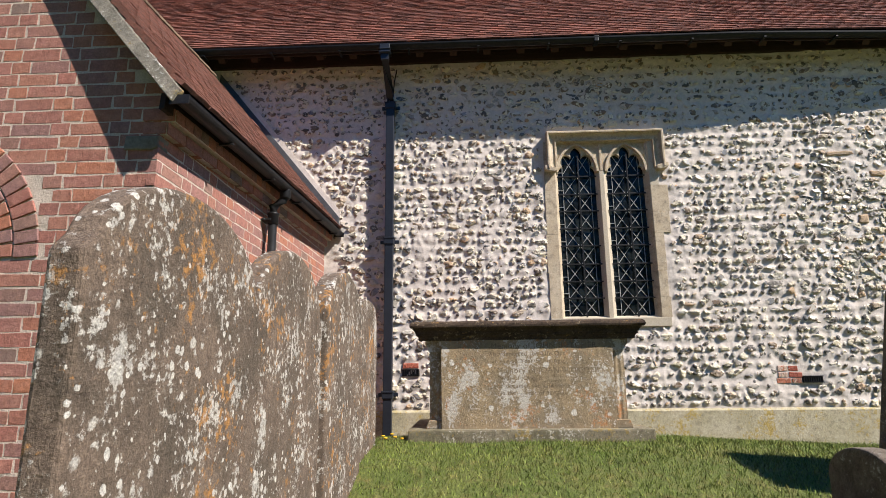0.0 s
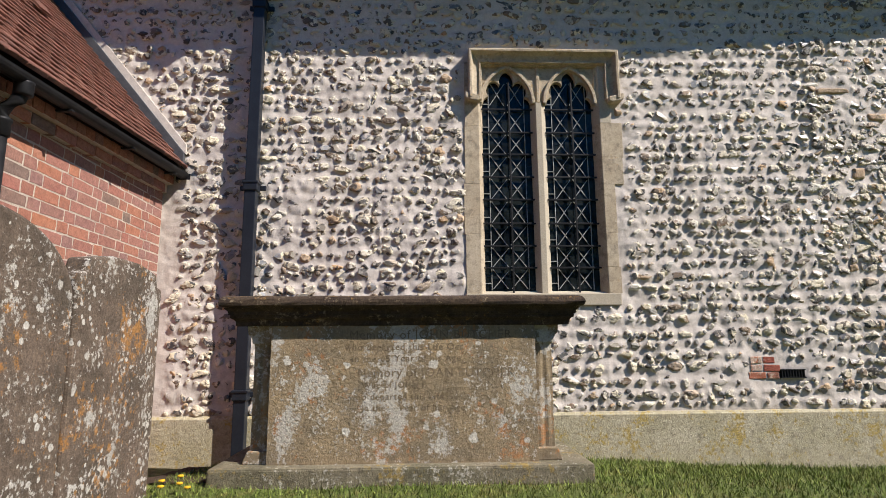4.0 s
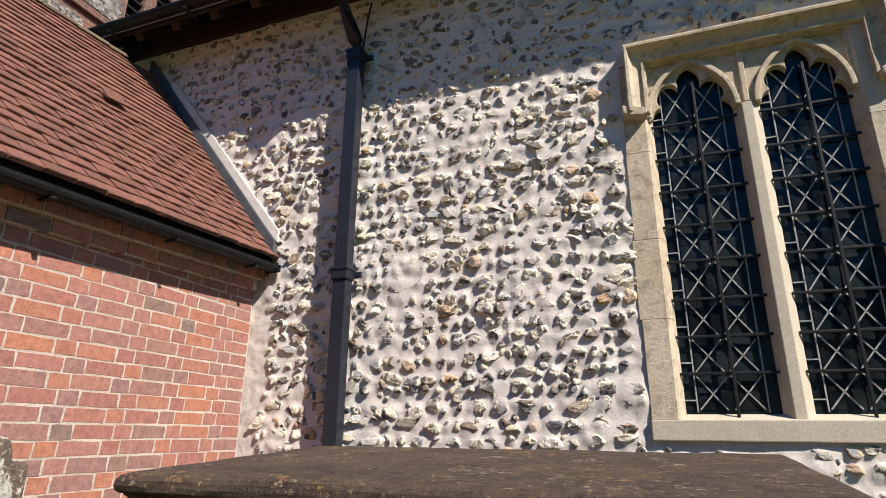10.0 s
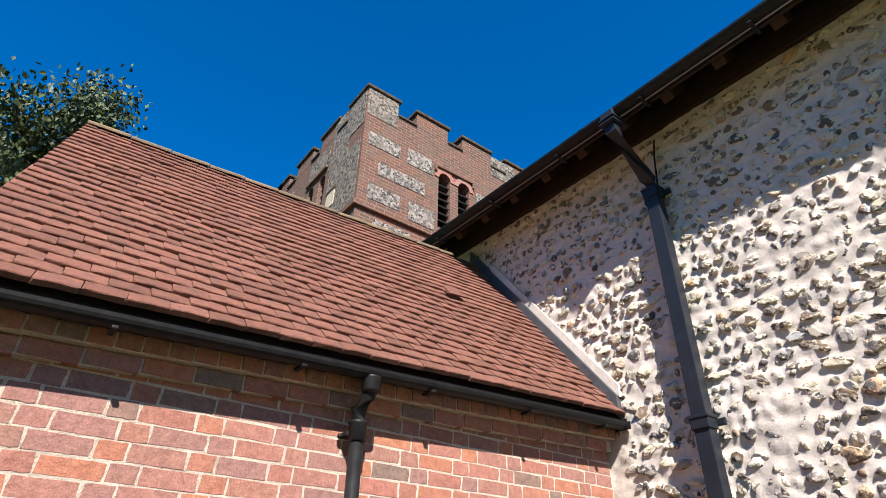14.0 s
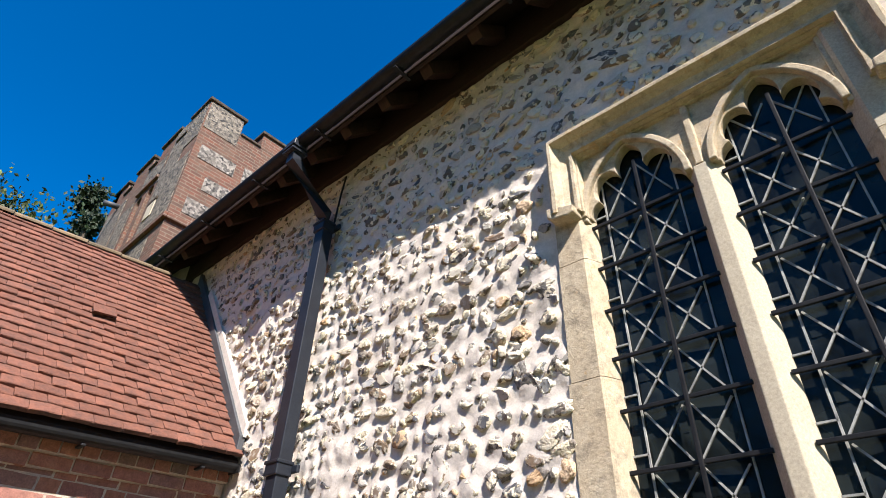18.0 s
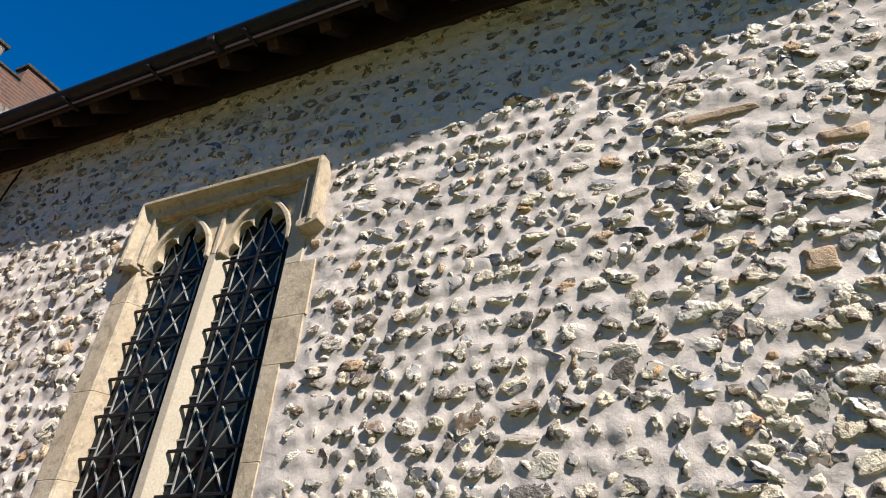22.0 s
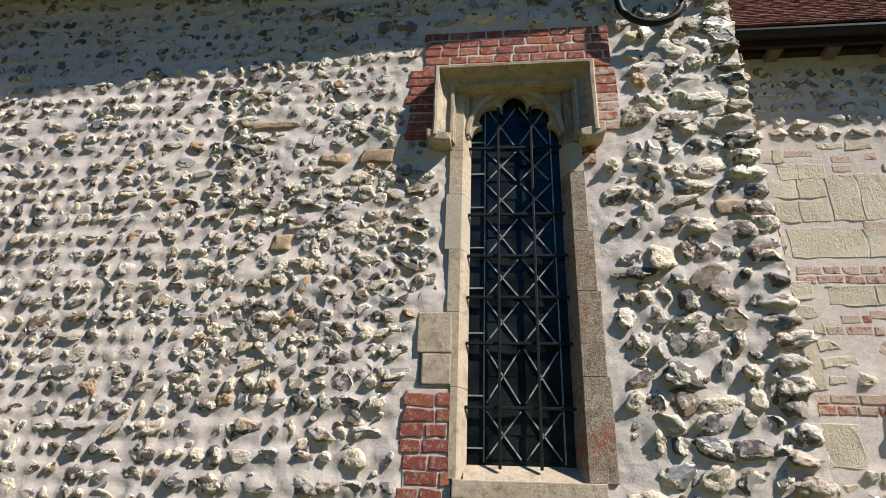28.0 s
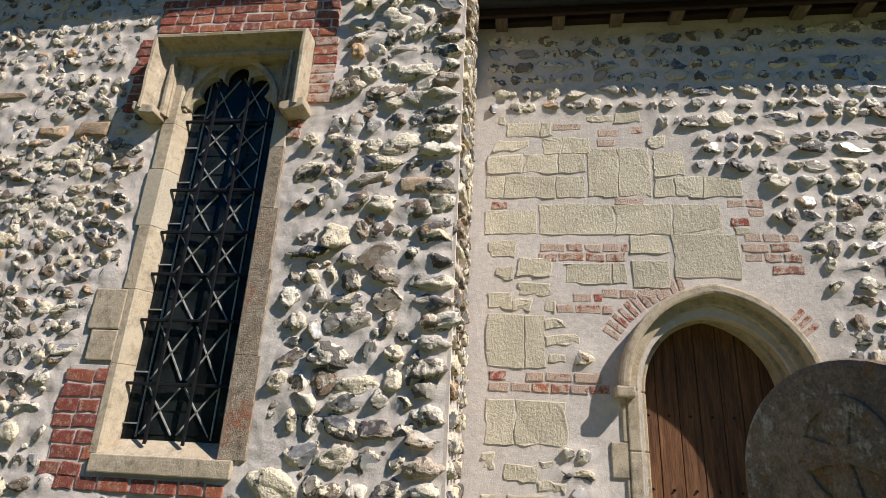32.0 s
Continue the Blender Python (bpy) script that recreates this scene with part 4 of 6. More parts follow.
def build_window1():
    w = thing("window_1", "two-light cusped limestone window with leaded glass and iron bars", "window", "", "structure")
    x0, x1, z0, z1 = WIN1
    box("window_sill", x0 - 0.005, x1 - 0.005, -0.045, 0.3, z0, z0 + 0.105, NEW_STONE, w, "clean pale limestone sill", 0.006)
    prism("sill_slope", [(-0.02, z0 + 0.105), (0.2, z0 + 0.105), (0.2, z0 + 0.135), (0.06, z0 + 0.135)], [], "x", x0 + 0.10, x1 - 0.10, NEW_STONE, w)
    lights = ((0.172, 0.632), (0.776, 1.222))
    spring, head = 3.18, 3.575
    for a, b, cut in ((x0, 0.172, ((1.38, 0.0), (1.92, -0.012), (2.39, 0.0), (2.95, 0.004), (head, 0))), (1.222, x1, ((1.38, 0.01), (1.62, -0.004), (1.93, 0.0), (2.39, 0.085), (2.65, 0.095), (2.985, -0.004), (head, 0)))):
        for (c, e), (d, _) in zip(cut, cut[1:]):
            left = a < 0.5
            o = a + e if left else b + e
            pts = [(o, -0.03), (0.128, -0.03), (0.140, -0.018), (b, 0.055), (b, 0.3), (o, 0.3)] if left else [(a, 0.055), (1.262, -0.018), (1.274, -0.03), (o, -0.03), (o, 0.3), (a, 0.3)]
            prism("jamb_stone", pts, [], "z", c + 0.0008, d - 0.0008, NEW_STONE if c == 2.985 else FRAME_STONE, w, "pale replacement stone" if c == 2.985 else "", 0.0015)
    prism("mullion", [(0.632, 0.055), (0.672, -0.012), (0.726, -0.012), (0.776, 0.055), (0.776, 0.2), (0.632, 0.2)], [], "z", 1.382, spring + 0.01, NEW_STONE, w, "clean pale replacement mullion", 0.004)
    prism("mullion_head", [(0.676, 0.05), (0.686, -0.014), (0.716, -0.014), (0.728, 0.05)], [], "z", spring + 0.012, head - 0.03, FRAME_STONE, w, "", 0.004)
    tracery_head(w, 0.128, 1.275, lights, spring, 0.37, head, -0.03)
    for k, (a, b) in enumerate(lights):
        glazing(w, a, b, 1.42, 3.55, 0.062, W1_BARS, 2, 0.06, 0.06, ((a + b) / 2 + 0.02,), 70 + k)
    label_hood(w, 0.035, 1.455, 3.685, 3.205, 0.085)


def build_window2():
    w = thing("window_2", "single-light cusped limestone window with leaded glass and iron bars", "window", "", "structure")
    x0, x1, z0, z1 = WIN2
    box("window_sill", x0 + 0.02, x1, -0.05, 0.3, z0, z0 + 0.083, FRAME_STONE, w, "weathered limestone sill", 0.006)
    prism("sill_slope", [(-0.02, z0 + 0.083), (0.2, z0 + 0.083), (0.2, z0 + 0.16), (0.07, z0 + 0.16)], [], "x", x0 + 0.07, x1 - 0.08, FRAME_STONE, w)
    a, b = 4.812, 5.345
    spring, head = 3.22, 3.60
    left = ((1.258, 4.728), (1.69, 4.728), (2.085, 4.70), (2.45, 4.675), (2.80, 4.69), (3.1, 4.70), (head, 0))
    right = ((1.258, 5.525), (1.75, 5.51), (2.2, 5.495), (2.55, 5.472), (2.93, 5.470), (3.13, 5.472), (head, 0))
    for side, stones in ((0, left), (1, right)):
        for k, ((c, o), (d, _)) in enumerate(zip(stones, stones[1:])):
            pts = [(o, -0.03), (a - 0.045, -0.03), (a - 0.035, -0.018), (a, 0.05), (a, 0.3), (o, 0.3)] if side == 0 else [(b, 0.05), (b + 0.035, -0.02), (b + 0.045, -0.034), (o, -0.034), (o, 0.3), (b, 0.3)]
            fresh = k == (3 if side == 0 else 4)
            prism("jamb_stone", pts, [], "z", c + 0.0008, d - 0.0008, NEW_STONE if fresh else WORN_STONE if side else FRAME_STONE, w, "pale replacement stone" if fresh else "pitted stone with red stains" if side else "", 0.0015)
    tracery_head(w, 4.765, 5.41, ((a, b),), spring, 0.355, head, -0.03)
    glazing(w, a, b, 1.34, 3.58, 0.058, W2_BARS, 2, 0.085, 0.05, (a + 0.165, a + 0.365), 90)
    label_hood(w, 4.59, 5.56, 3.655, 3.14, 0.13)


build_window1()
build_window2()

# ---- nave eaves, roof and downpipe ----


def tile_rows(owner, origin, along, up, out, length, rows, gauge, width, material, isle, near_rows, seed, max_parts=300, thick=0.022):
    """Plain tiles: rows of overlapping slabs. origin: eaves start; along, up: unit vectors in the slope; out: its normal."""
    r = random.Random(seed)
    along, up, out, origin = Vector(along), Vector(up).normalized(), Vector(out).normalized(), Vector(origin)
    basis = Matrix((along, up, out)).transposed().to_4x4()
    shapes = []
    for k in range(6):
        bm = bmesh.new()
        prof = [(0.001, 0.0), (0.0, thick * 0.78), (0.003, thick * 0.95), (0.012, thick), (gauge * 1.55, thick * 0.9), (gauge * 1.55, 0.0)]
        cols = []
        sag = r.uniform(0.0008, 0.0035)
        skew = r.uniform(-0.004, 0.004)
        for u in (0.0, 0.06, 0.5, 0.94, 1.0):
            e = (2 * u - 1) ** 2
            cols.append([bm.verts.new((0.0015 + u * (width - 0.003), y + skew * (u - 0.5) + r.uniform(-0.0015, 0.0015), z - sag * e + r.uniform(-0.0008, 0.0008))) for y, z in prof])
        for p, q in zip(cols, cols[1:]):
            for a in range(len(prof)):
                b = (a + 1) % len(prof)
                bm.faces.new((p[a], q[a], q[b], p[b]))
        bm.faces.new(cols[0])
        bm.faces.new(list(reversed(cols[-1])))
        shapes.append(finish(bm, "tile", material))
    verts, faces, n, made = [], [], 0, 0
    for j in range(rows):
        x = -0.5 * width * (j % 2)
        while x < length - 0.02:
            w = min(width, length - x)
            if w > 0.03:
                tilt = 9.0 + r.gauss(0, 0.8)
                p = origin + along * max(x, 0.0) + up * (gauge * j + r.gauss(0, 0.002)) + out * r.uniform(0.0, 0.003)
                m = Matrix.Translation(p) @ basis @ pose(0, 0, 0.027, -tilt, r.gauss(0, 0.6), r.gauss(0, 0.5)) @ Matrix.Diagonal(((w + min(x, 0.0)) / width, 1, 1, 1))
                me = shapes[r.randrange(6)]
                if j in near_rows and made < max_parts:
                    link("tile", me, owner, "", m)
                    made += 1
                else:
                    a = np.array(m)
                    v = np.array([tuple(q.co) for q in me.vertices])
                    verts.append(v @ a[:3, :3].T + a[:3, 3])
                    faces += [tuple(i + n for i in f.vertices) for f in me.polygons]
                    n += len(v)
            x += width
    if verts:
        raw("tile_rows", np.concatenate(verts), faces, isle, owner)["kind"] = "stuff"


def build_nave_roof():
    roof = thing("roof_nave", "steep old red clay plain tile roof with open timber eaves", "roof", "", "structure")
    pitch = radians(46)
    ey, ez = -0.435, 4.765
    up = Vector((0, math.cos(pitch), math.sin(pitch)))
    out = Vector((0, -math.sin(pitch), math.cos(pitch)))
    L = 3.4 / math.cos(pitch)
    off = math.atan2(0.19, 4.15)
    bend = 2.4
    turn = Matrix.Rotation(off, 4, "Z")
    p0 = Vector((0, ey + 0.02, ez + 0.005))
    p1 = p0 + up * L
    prism("roof_deck", [(p0.y, p0.z), (p1.y, p1.z), (p1.y, p1.z - 0.05), (p0.y + 0.02, p0.z - 0.03)], [], "x", NAVE[0], bend, DARK_WOOD, roof)
    q0, q1 = p0 + Vector((NAVE[1] + 0.06, 0.19, 0)), p1 + Vector((NAVE[1] + 0.06, 0.19, 0))
    a0, a1 = p0 + Vector((bend, 0, 0)), p1 + Vector((bend, 0, 0))
    dn = Vector((0, 0.01, -0.04))
    raw("roof_deck", [a0, q0, q1, a1, a0 + dn, q0 + dn, q1 + dn, a1 + dn], [(0, 1, 2, 3), (7, 6, 5, 4), (0, 4, 5, 1), (1, 5, 6, 2)], DARK_WOOD, roof)
    prism("roof_back", [(p1.y, p1.z), (p1.y + 3.3, ez), (p1.y + 3.25, ez - 0.05), (p1.y, p1.z - 0.05)], [], "x", NAVE[0], NAVE[1] + 0.06, OLD_TILE, roof)
    tile_rows(roof, (-8.1, ey + 0.025, ez), (1, 0, 0), up, out, bend + 8.1, 52, 0.095, 0.165, OLD_TILE, OLD_TILE, range(0), 21)
    tile_rows(roof, (bend, ey + 0.025, ez), turn @ Vector((1, 0, 0)), turn @ up, turn @ out, 4.15, 57, 0.095, 0.165, OLD_TILE, OLD_TILE, range(0), 22)
    # plate carried up as a dark sheet standing in for shade between the rafters
    box("wall_plate", -4.6, NAVE[1], -0.055, 0.1, 4.71, 5.09, DARK_WOOD, roof, "", 0.01)
    # unseen boards added to stop a strip of sun between gutter and tiles
    box("fascia", -4.6, bend, ey + 0.028, ey + 0.055, 4.66, 4.778, DARK_WOOD, roof)
    box("fascia", 0.0, 4.15, 0.028, 0.055, 4.66, 4.778, DARK_WOOD, roof, "", 0, Matrix.Translation((bend, ey, 0)) @ turn)
    x = -4.5
    while x < NAVE[1]:
        m = Matrix.Translation((x, ey + 0.06 + max(0.0, x - bend) * 0.046, 4.715)) @ pose(0, 0, 0, 46, 0, 0)
        bm = bmesh.new()
        box_into(bm, 0, 0.09, 0.0, 0.95, -0.10, 0.0, 0.006, m)
        part("rafter", bm, RAFTER, roof)
        x += 0.42


def half_gutter(name, a, b, r, owner, material, n=10):
    """A half-round gutter from a to b, with a lip."""
    sec = [(r * math.cos(math.pi * (1 + i / n)), r * math.sin(math.pi * (1 + i / n))) for i in range(n + 1)]
    inner = [((r - 0.006) * math.cos(math.pi * (1 + i / n)), (r - 0.006) * math.sin(math.pi * (1 + i / n))) for i in range(n, -1, -1)]
    return sweep(name, [a, b], sec + inner, material, owner)


def build_gutter_nave():
    g = thing("gutter", "black half-round cast iron gutter under the nave eaves", "gutter")
    half_gutter("trough", (-4.65, -0.474, 4.72), (2.4, -0.474, 4.705), 0.055, g, IRON)
    half_gutter("trough", (2.4, -0.474, 4.705), (NAVE[1] + 0.08, -0.275, 4.695), 0.055, g, IRON)
    x = -4.2
    while x < 6.3:
        skew = max(0.0, x - 2.4) * 0.046
        box("bracket", x, x + 0.025, -0.52 + skew, -0.37 + skew, 4.635, 4.647, IRON, g)
        x += 0.85
    box("joint_collar", 0.6, 0.66, -0.527, -0.40, 4.645, 4.725, IRON, g, "", 0.01)


def build_downpipe_nave():
    d = thing("downpipe", "dark grey square cast iron downpipe fixed to the flint wall", "downpipe")
    x, y = -1.905, -0.115
    s = rect_section(0.095, 0.085)
    sweep("outlet_neck", [(x - 0.02, -0.485, 4.64), (x - 0.02, -0.48, 4.52), (x, y - 0.03, 4.20), (x, y, 4.08)], rect_section(0.085, 0.08), PIPE, d, "bent neck under the gutter outlet")
    prism("outlet_box", [(x - 0.075, 4.58), (x + 0.035, 4.58), (x + 0.045, 4.70), (x - 0.085, 4.70)], [], "y", -0.545, -0.425, PIPE, d, "", 0.008)
    for z in (4.585, 4.625):
        box("outlet_ring", x - 0.09, x + 0.05, -0.555, -0.415, z, z + 0.016, PIPE, d, "", 0.004)
    for n_, (a, b) in enumerate(((2.34, 4.10), (0.50, 2.34), (-0.05, 0.50))):
        box("pipe_length", x - 0.05, x + 0.05, y - 0.045, y + 0.045, a, b, PIPE, d, "", 0.006)
    for z in (4.09, 2.34, 0.55):
        collar = box("collar", x - 0.062, x + 0.062, y - 0.058, y + 0.05, z - 0.055, z + 0.02, PIPE, d, "", 0.008)
        box("collar_rib", x - 0.069, x + 0.069, y - 0.065, y + 0.05, z + 0.008, z + 0.03, PIPE, collar, "", 0.006)
        box("ear", x - 0.115, x + 0.115, -0.075, -0.05, z - 0.035, z + 0.01, PIPE, collar, "", 0.008)
    sweep("shoe", [(x, y, 0.0), (x, y, -0.08), (x, y - 0.09, -0.17)], rect_section(0.09, 0.085), PIPE, d)


build_nave_roof()
build_gutter_nave()
build_downpipe_nave()

# curved black pipe at the end of the nave eaves
hose = thing("curved_pipe", "black pipe bent in a loop below the nave eaves", "pipe")
sweep("tube", [(5.95 - 0.2 * math.cos(radians(a)), -0.12, 4.14 - 0.2 * math.sin(radians(a))) for a in range(-70, 171, 12)], ring_section(0.024, 10), IRON, hose, "", True, True)

cable = thing("cable", "thin black cable running down from the eaves", "cable")
sweep("wire", [(-1.837, -0.05, 4.62), (-1.867, -0.05, 4.45), (-1.897, -0.05, 4.12)], ring_section(0.008, 6), IRON, cable)

# ---- brick vestry ----


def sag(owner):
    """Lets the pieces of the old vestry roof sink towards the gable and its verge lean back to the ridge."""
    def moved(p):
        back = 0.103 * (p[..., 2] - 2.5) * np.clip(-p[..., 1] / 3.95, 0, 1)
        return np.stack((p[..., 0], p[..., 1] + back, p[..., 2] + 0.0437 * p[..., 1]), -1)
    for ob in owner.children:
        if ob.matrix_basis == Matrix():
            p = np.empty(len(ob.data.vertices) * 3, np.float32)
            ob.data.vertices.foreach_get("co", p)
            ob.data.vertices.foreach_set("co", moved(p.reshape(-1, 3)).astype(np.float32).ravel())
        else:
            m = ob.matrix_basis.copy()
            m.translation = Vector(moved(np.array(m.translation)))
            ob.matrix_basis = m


VX, VY, RIDGE_X = -2.71, -3.79, -4.16
V_EAVE = 2.42


def brick_rows(owner, origin, along, out, length, z0, z1, blocked, seed, max_parts=300, near=None, course=0.080):
    """Flemish bond over a vertical face. along: unit vector; out: the face's normal."""
    r = random.Random(seed)
    along, out, origin = Vector(along), Vector(out), Vector(origin)
    basis = Matrix((along, Vector((0, 0, 1)).cross(along), Vector((0, 0, 1)))).transposed().to_4x4()
    flip = -1 if (Vector((0, 0, 1)).cross(along)).dot(out) < 0 else 1
    kinds = {}
    for name, w in (("s", 0.222), ("h", 0.108)):
        for k in range(4):
            bm = bmesh.new()
            box_into(bm, 0.0, w, -0.05, 0.0, 0.0, course - 0.0115)
            for v in bm.verts:
                v.co += Vector((r.uniform(-0.004, 0.004), r.uniform(-0.0008, 0.0008) if v.co.y > -0.01 else 0, r.uniform(-0.004, 0.004)))
                v.co.y *= flip
            bmesh.ops.subdivide_edges(bm, edges=[e for e in bm.edges if e.calc_length() > 0.055 and all(v.co.y * flip > -0.02 for v in e.verts)], cuts=3)
            for v in bm.verts:
                q = Vector((v.co.x * 40, k * 3.1, v.co.z * 40 + w * 90))
                v.co += Vector((0.004 * noise.noise(q), 0, 0.004 * noise.noise(q + Vector((7, 1, 3)))))
            es = [e for e in bm.edges if len(e.link_faces) == 2 and e.calc_face_angle(0) > 0.8 and all(v.co.y * flip > -0.02 for v in e.verts)]
            bmesh.ops.bevel(bm, geom=es, offset=0.001, segments=1, affect="EDGES")
            kinds[name, k] = finish(bm, "brick", BRICK)
    verts, faces, n, made, row = [], [], 0, 0, 0
    z = z0
    while z < z1 - 0.03:
        x, header = (0.0, False) if row % 2 else (-0.055, True)
        while x < length - 0.02:
            w = 0.108 if header else 0.222
            if x + w > length:
                w = length - x
            if not blocked(x + w / 2, z + course / 2) and x + w > 0.03:
                me = kinds["h" if header else "s", r.randrange(4)]
                base = 0.108 if header else 0.222
                xx = max(x, 0.0)
                m = Matrix.Translation(origin + along * xx + Vector((0, 0, z)) + out * r.uniform(0.0003, 0.001)) @ basis @ Matrix.Diagonal((min(w, x + w - xx) / base, 1, 1, 1))
                if made < max_parts and (near is None or near[0] < xx < near[1] and near[2] < z < near[3]):
                    link("brick", me, owner, "", m)
                    made += 1
                else:
                    a = np.array(m)
                    v = np.array([tuple(q.co) for q in me.vertices])
                    verts.append(v @ a[:3, :3].T + a[:3, 3])
                    faces += [tuple(i + n for i in f.vertices) for f in me.polygons]
                    n += len(v)
            x += (0.108 if header else 0.222) + 0.012
            header = not header
        z += course
        row += 1
    if verts:
        raw("brick_rows", np.concatenate(verts), faces, BRICK_ISLE, owner)["kind"] = "stuff"


ARCH_C, ARCH_R0, ARCH_R1 = (-4.16, 1.42), 0.55, 0.83


def build_vestry():
    v = thing("wall_vestry", "red brick vestry walls in Flemish bond with pale pointing", "wall", "", "structure")
    slope = 1.86 / 1.50
    # side wall and gable cores, gable with an arched opening
    box("wall_core", VX - 0.24, VX - 0.001, VY + 0.24, -0.02, -0.9, V_EAVE, POINTING, v)
    left = 2 * RIDGE_X - VX
    apex = V_EAVE - 0.08 + (VX - RIDGE_X) * slope
    hole = [(ARCH_C[0] - ARCH_R0, -0.8), (ARCH_C[0] + ARCH_R0, -0.8)] + arc(ARCH_C[0], ARCH_C[1], ARCH_R0, 0, 180, 20)
    prism("gable_core", [(left, -0.9), (VX - 0.001, -0.9), (VX - 0.001, V_EAVE - 0.02), (RIDGE_X, apex), (left, V_EAVE - 0.02)], [hole], "y", VY + 0.001, VY + 0.24, POINTING, v)
    box("wall_core", left, left + 0.24, VY + 0.24, -0.02, -0.9, V_EAVE, POINTING, v)
    brick_rows(v, (VX, VY, 0), (0, 1, 0), (1, 0, 0), 3.76, -0.5, 2.30, lambda x, z: False, 31, 300, (0.0, 3.0, 1.25, 2.36))
    gx0 = -4.3

    def off(x, z):
        xx = gx0 + x
        if math.hypot(xx - ARCH_C[0], z - ARCH_C[1]) < ARCH_R1 and z > ARCH_C[1] or (abs(xx - ARCH_C[0]) < ARCH_R0 and z < ARCH_C[1]):
            return True
        return z > V_EAVE - 0.05 + (VX - xx) * slope
    brick_rows(v, (gx0, VY, 0), (1, 0, 0), (0, -1, 0), VX - gx0, -0.5, 3.9, off, 32, 160, (0.6, 1.6, 0.6, 3.0))
    # arch ring of two rows of voussoir bricks
    for r0, r1 in ((ARCH_R0, 0.685), (0.695, ARCH_R1)):
        cnt = int(math.pi * r1 / 0.085)
        for k in range(cnt):
            a = math.pi * (k + 0.5) / cnt
            bm = bmesh.new()
            box_into(bm, r0, r1, -0.012, 0.05, -0.034, 0.034, 0.004, Matrix.Translation((ARCH_C[0], VY, ARCH_C[1])) @ Matrix.Rotation(-a, 4, "Y"))
            part("voussoir", bm, BRICK, v)
    # corbelled courses under the eaves, kneeler stone at the corner
    for k, (z, p) in enumerate(((2.30, 0.045), (2.375, 0.09))):
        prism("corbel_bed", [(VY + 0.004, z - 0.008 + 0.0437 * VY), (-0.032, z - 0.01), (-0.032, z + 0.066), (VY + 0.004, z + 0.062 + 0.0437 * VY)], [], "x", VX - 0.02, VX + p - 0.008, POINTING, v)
        y = VY
        while y < -0.1:
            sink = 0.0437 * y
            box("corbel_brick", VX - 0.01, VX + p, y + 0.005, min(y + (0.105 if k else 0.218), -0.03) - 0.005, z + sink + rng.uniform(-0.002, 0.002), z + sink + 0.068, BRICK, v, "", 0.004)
            y += 0.105 if k else 0.218
    prism("kneeler", [(VX - 0.195, 2.035), (VX - 0.035, 2.03), (VX + 0.004, 2.05), (VX - 0.002, 2.085), (VX + 0.012, 2.115), (VX - 0.19, 2.118)], [], "y", VY - 0.016, VY + 0.1, COPING, v, "grey stone kneeler at the gable corner", 0.008)
    for k in range(2):
        box("gable_corbel", VX - 0.10, VX + 0.035 + 0.045 * k, VY - 0.004 - 0.006 * k, VY + 0.06, 2.13 + 0.078 * k, 2.2 + 0.078 * k, BRICK, v, "", 0.005)
    box("porch_floor", left + 0.24, VX - 0.24, VY + 0.24, 0.0, -0.5, -0.45, GRAVEL, v)


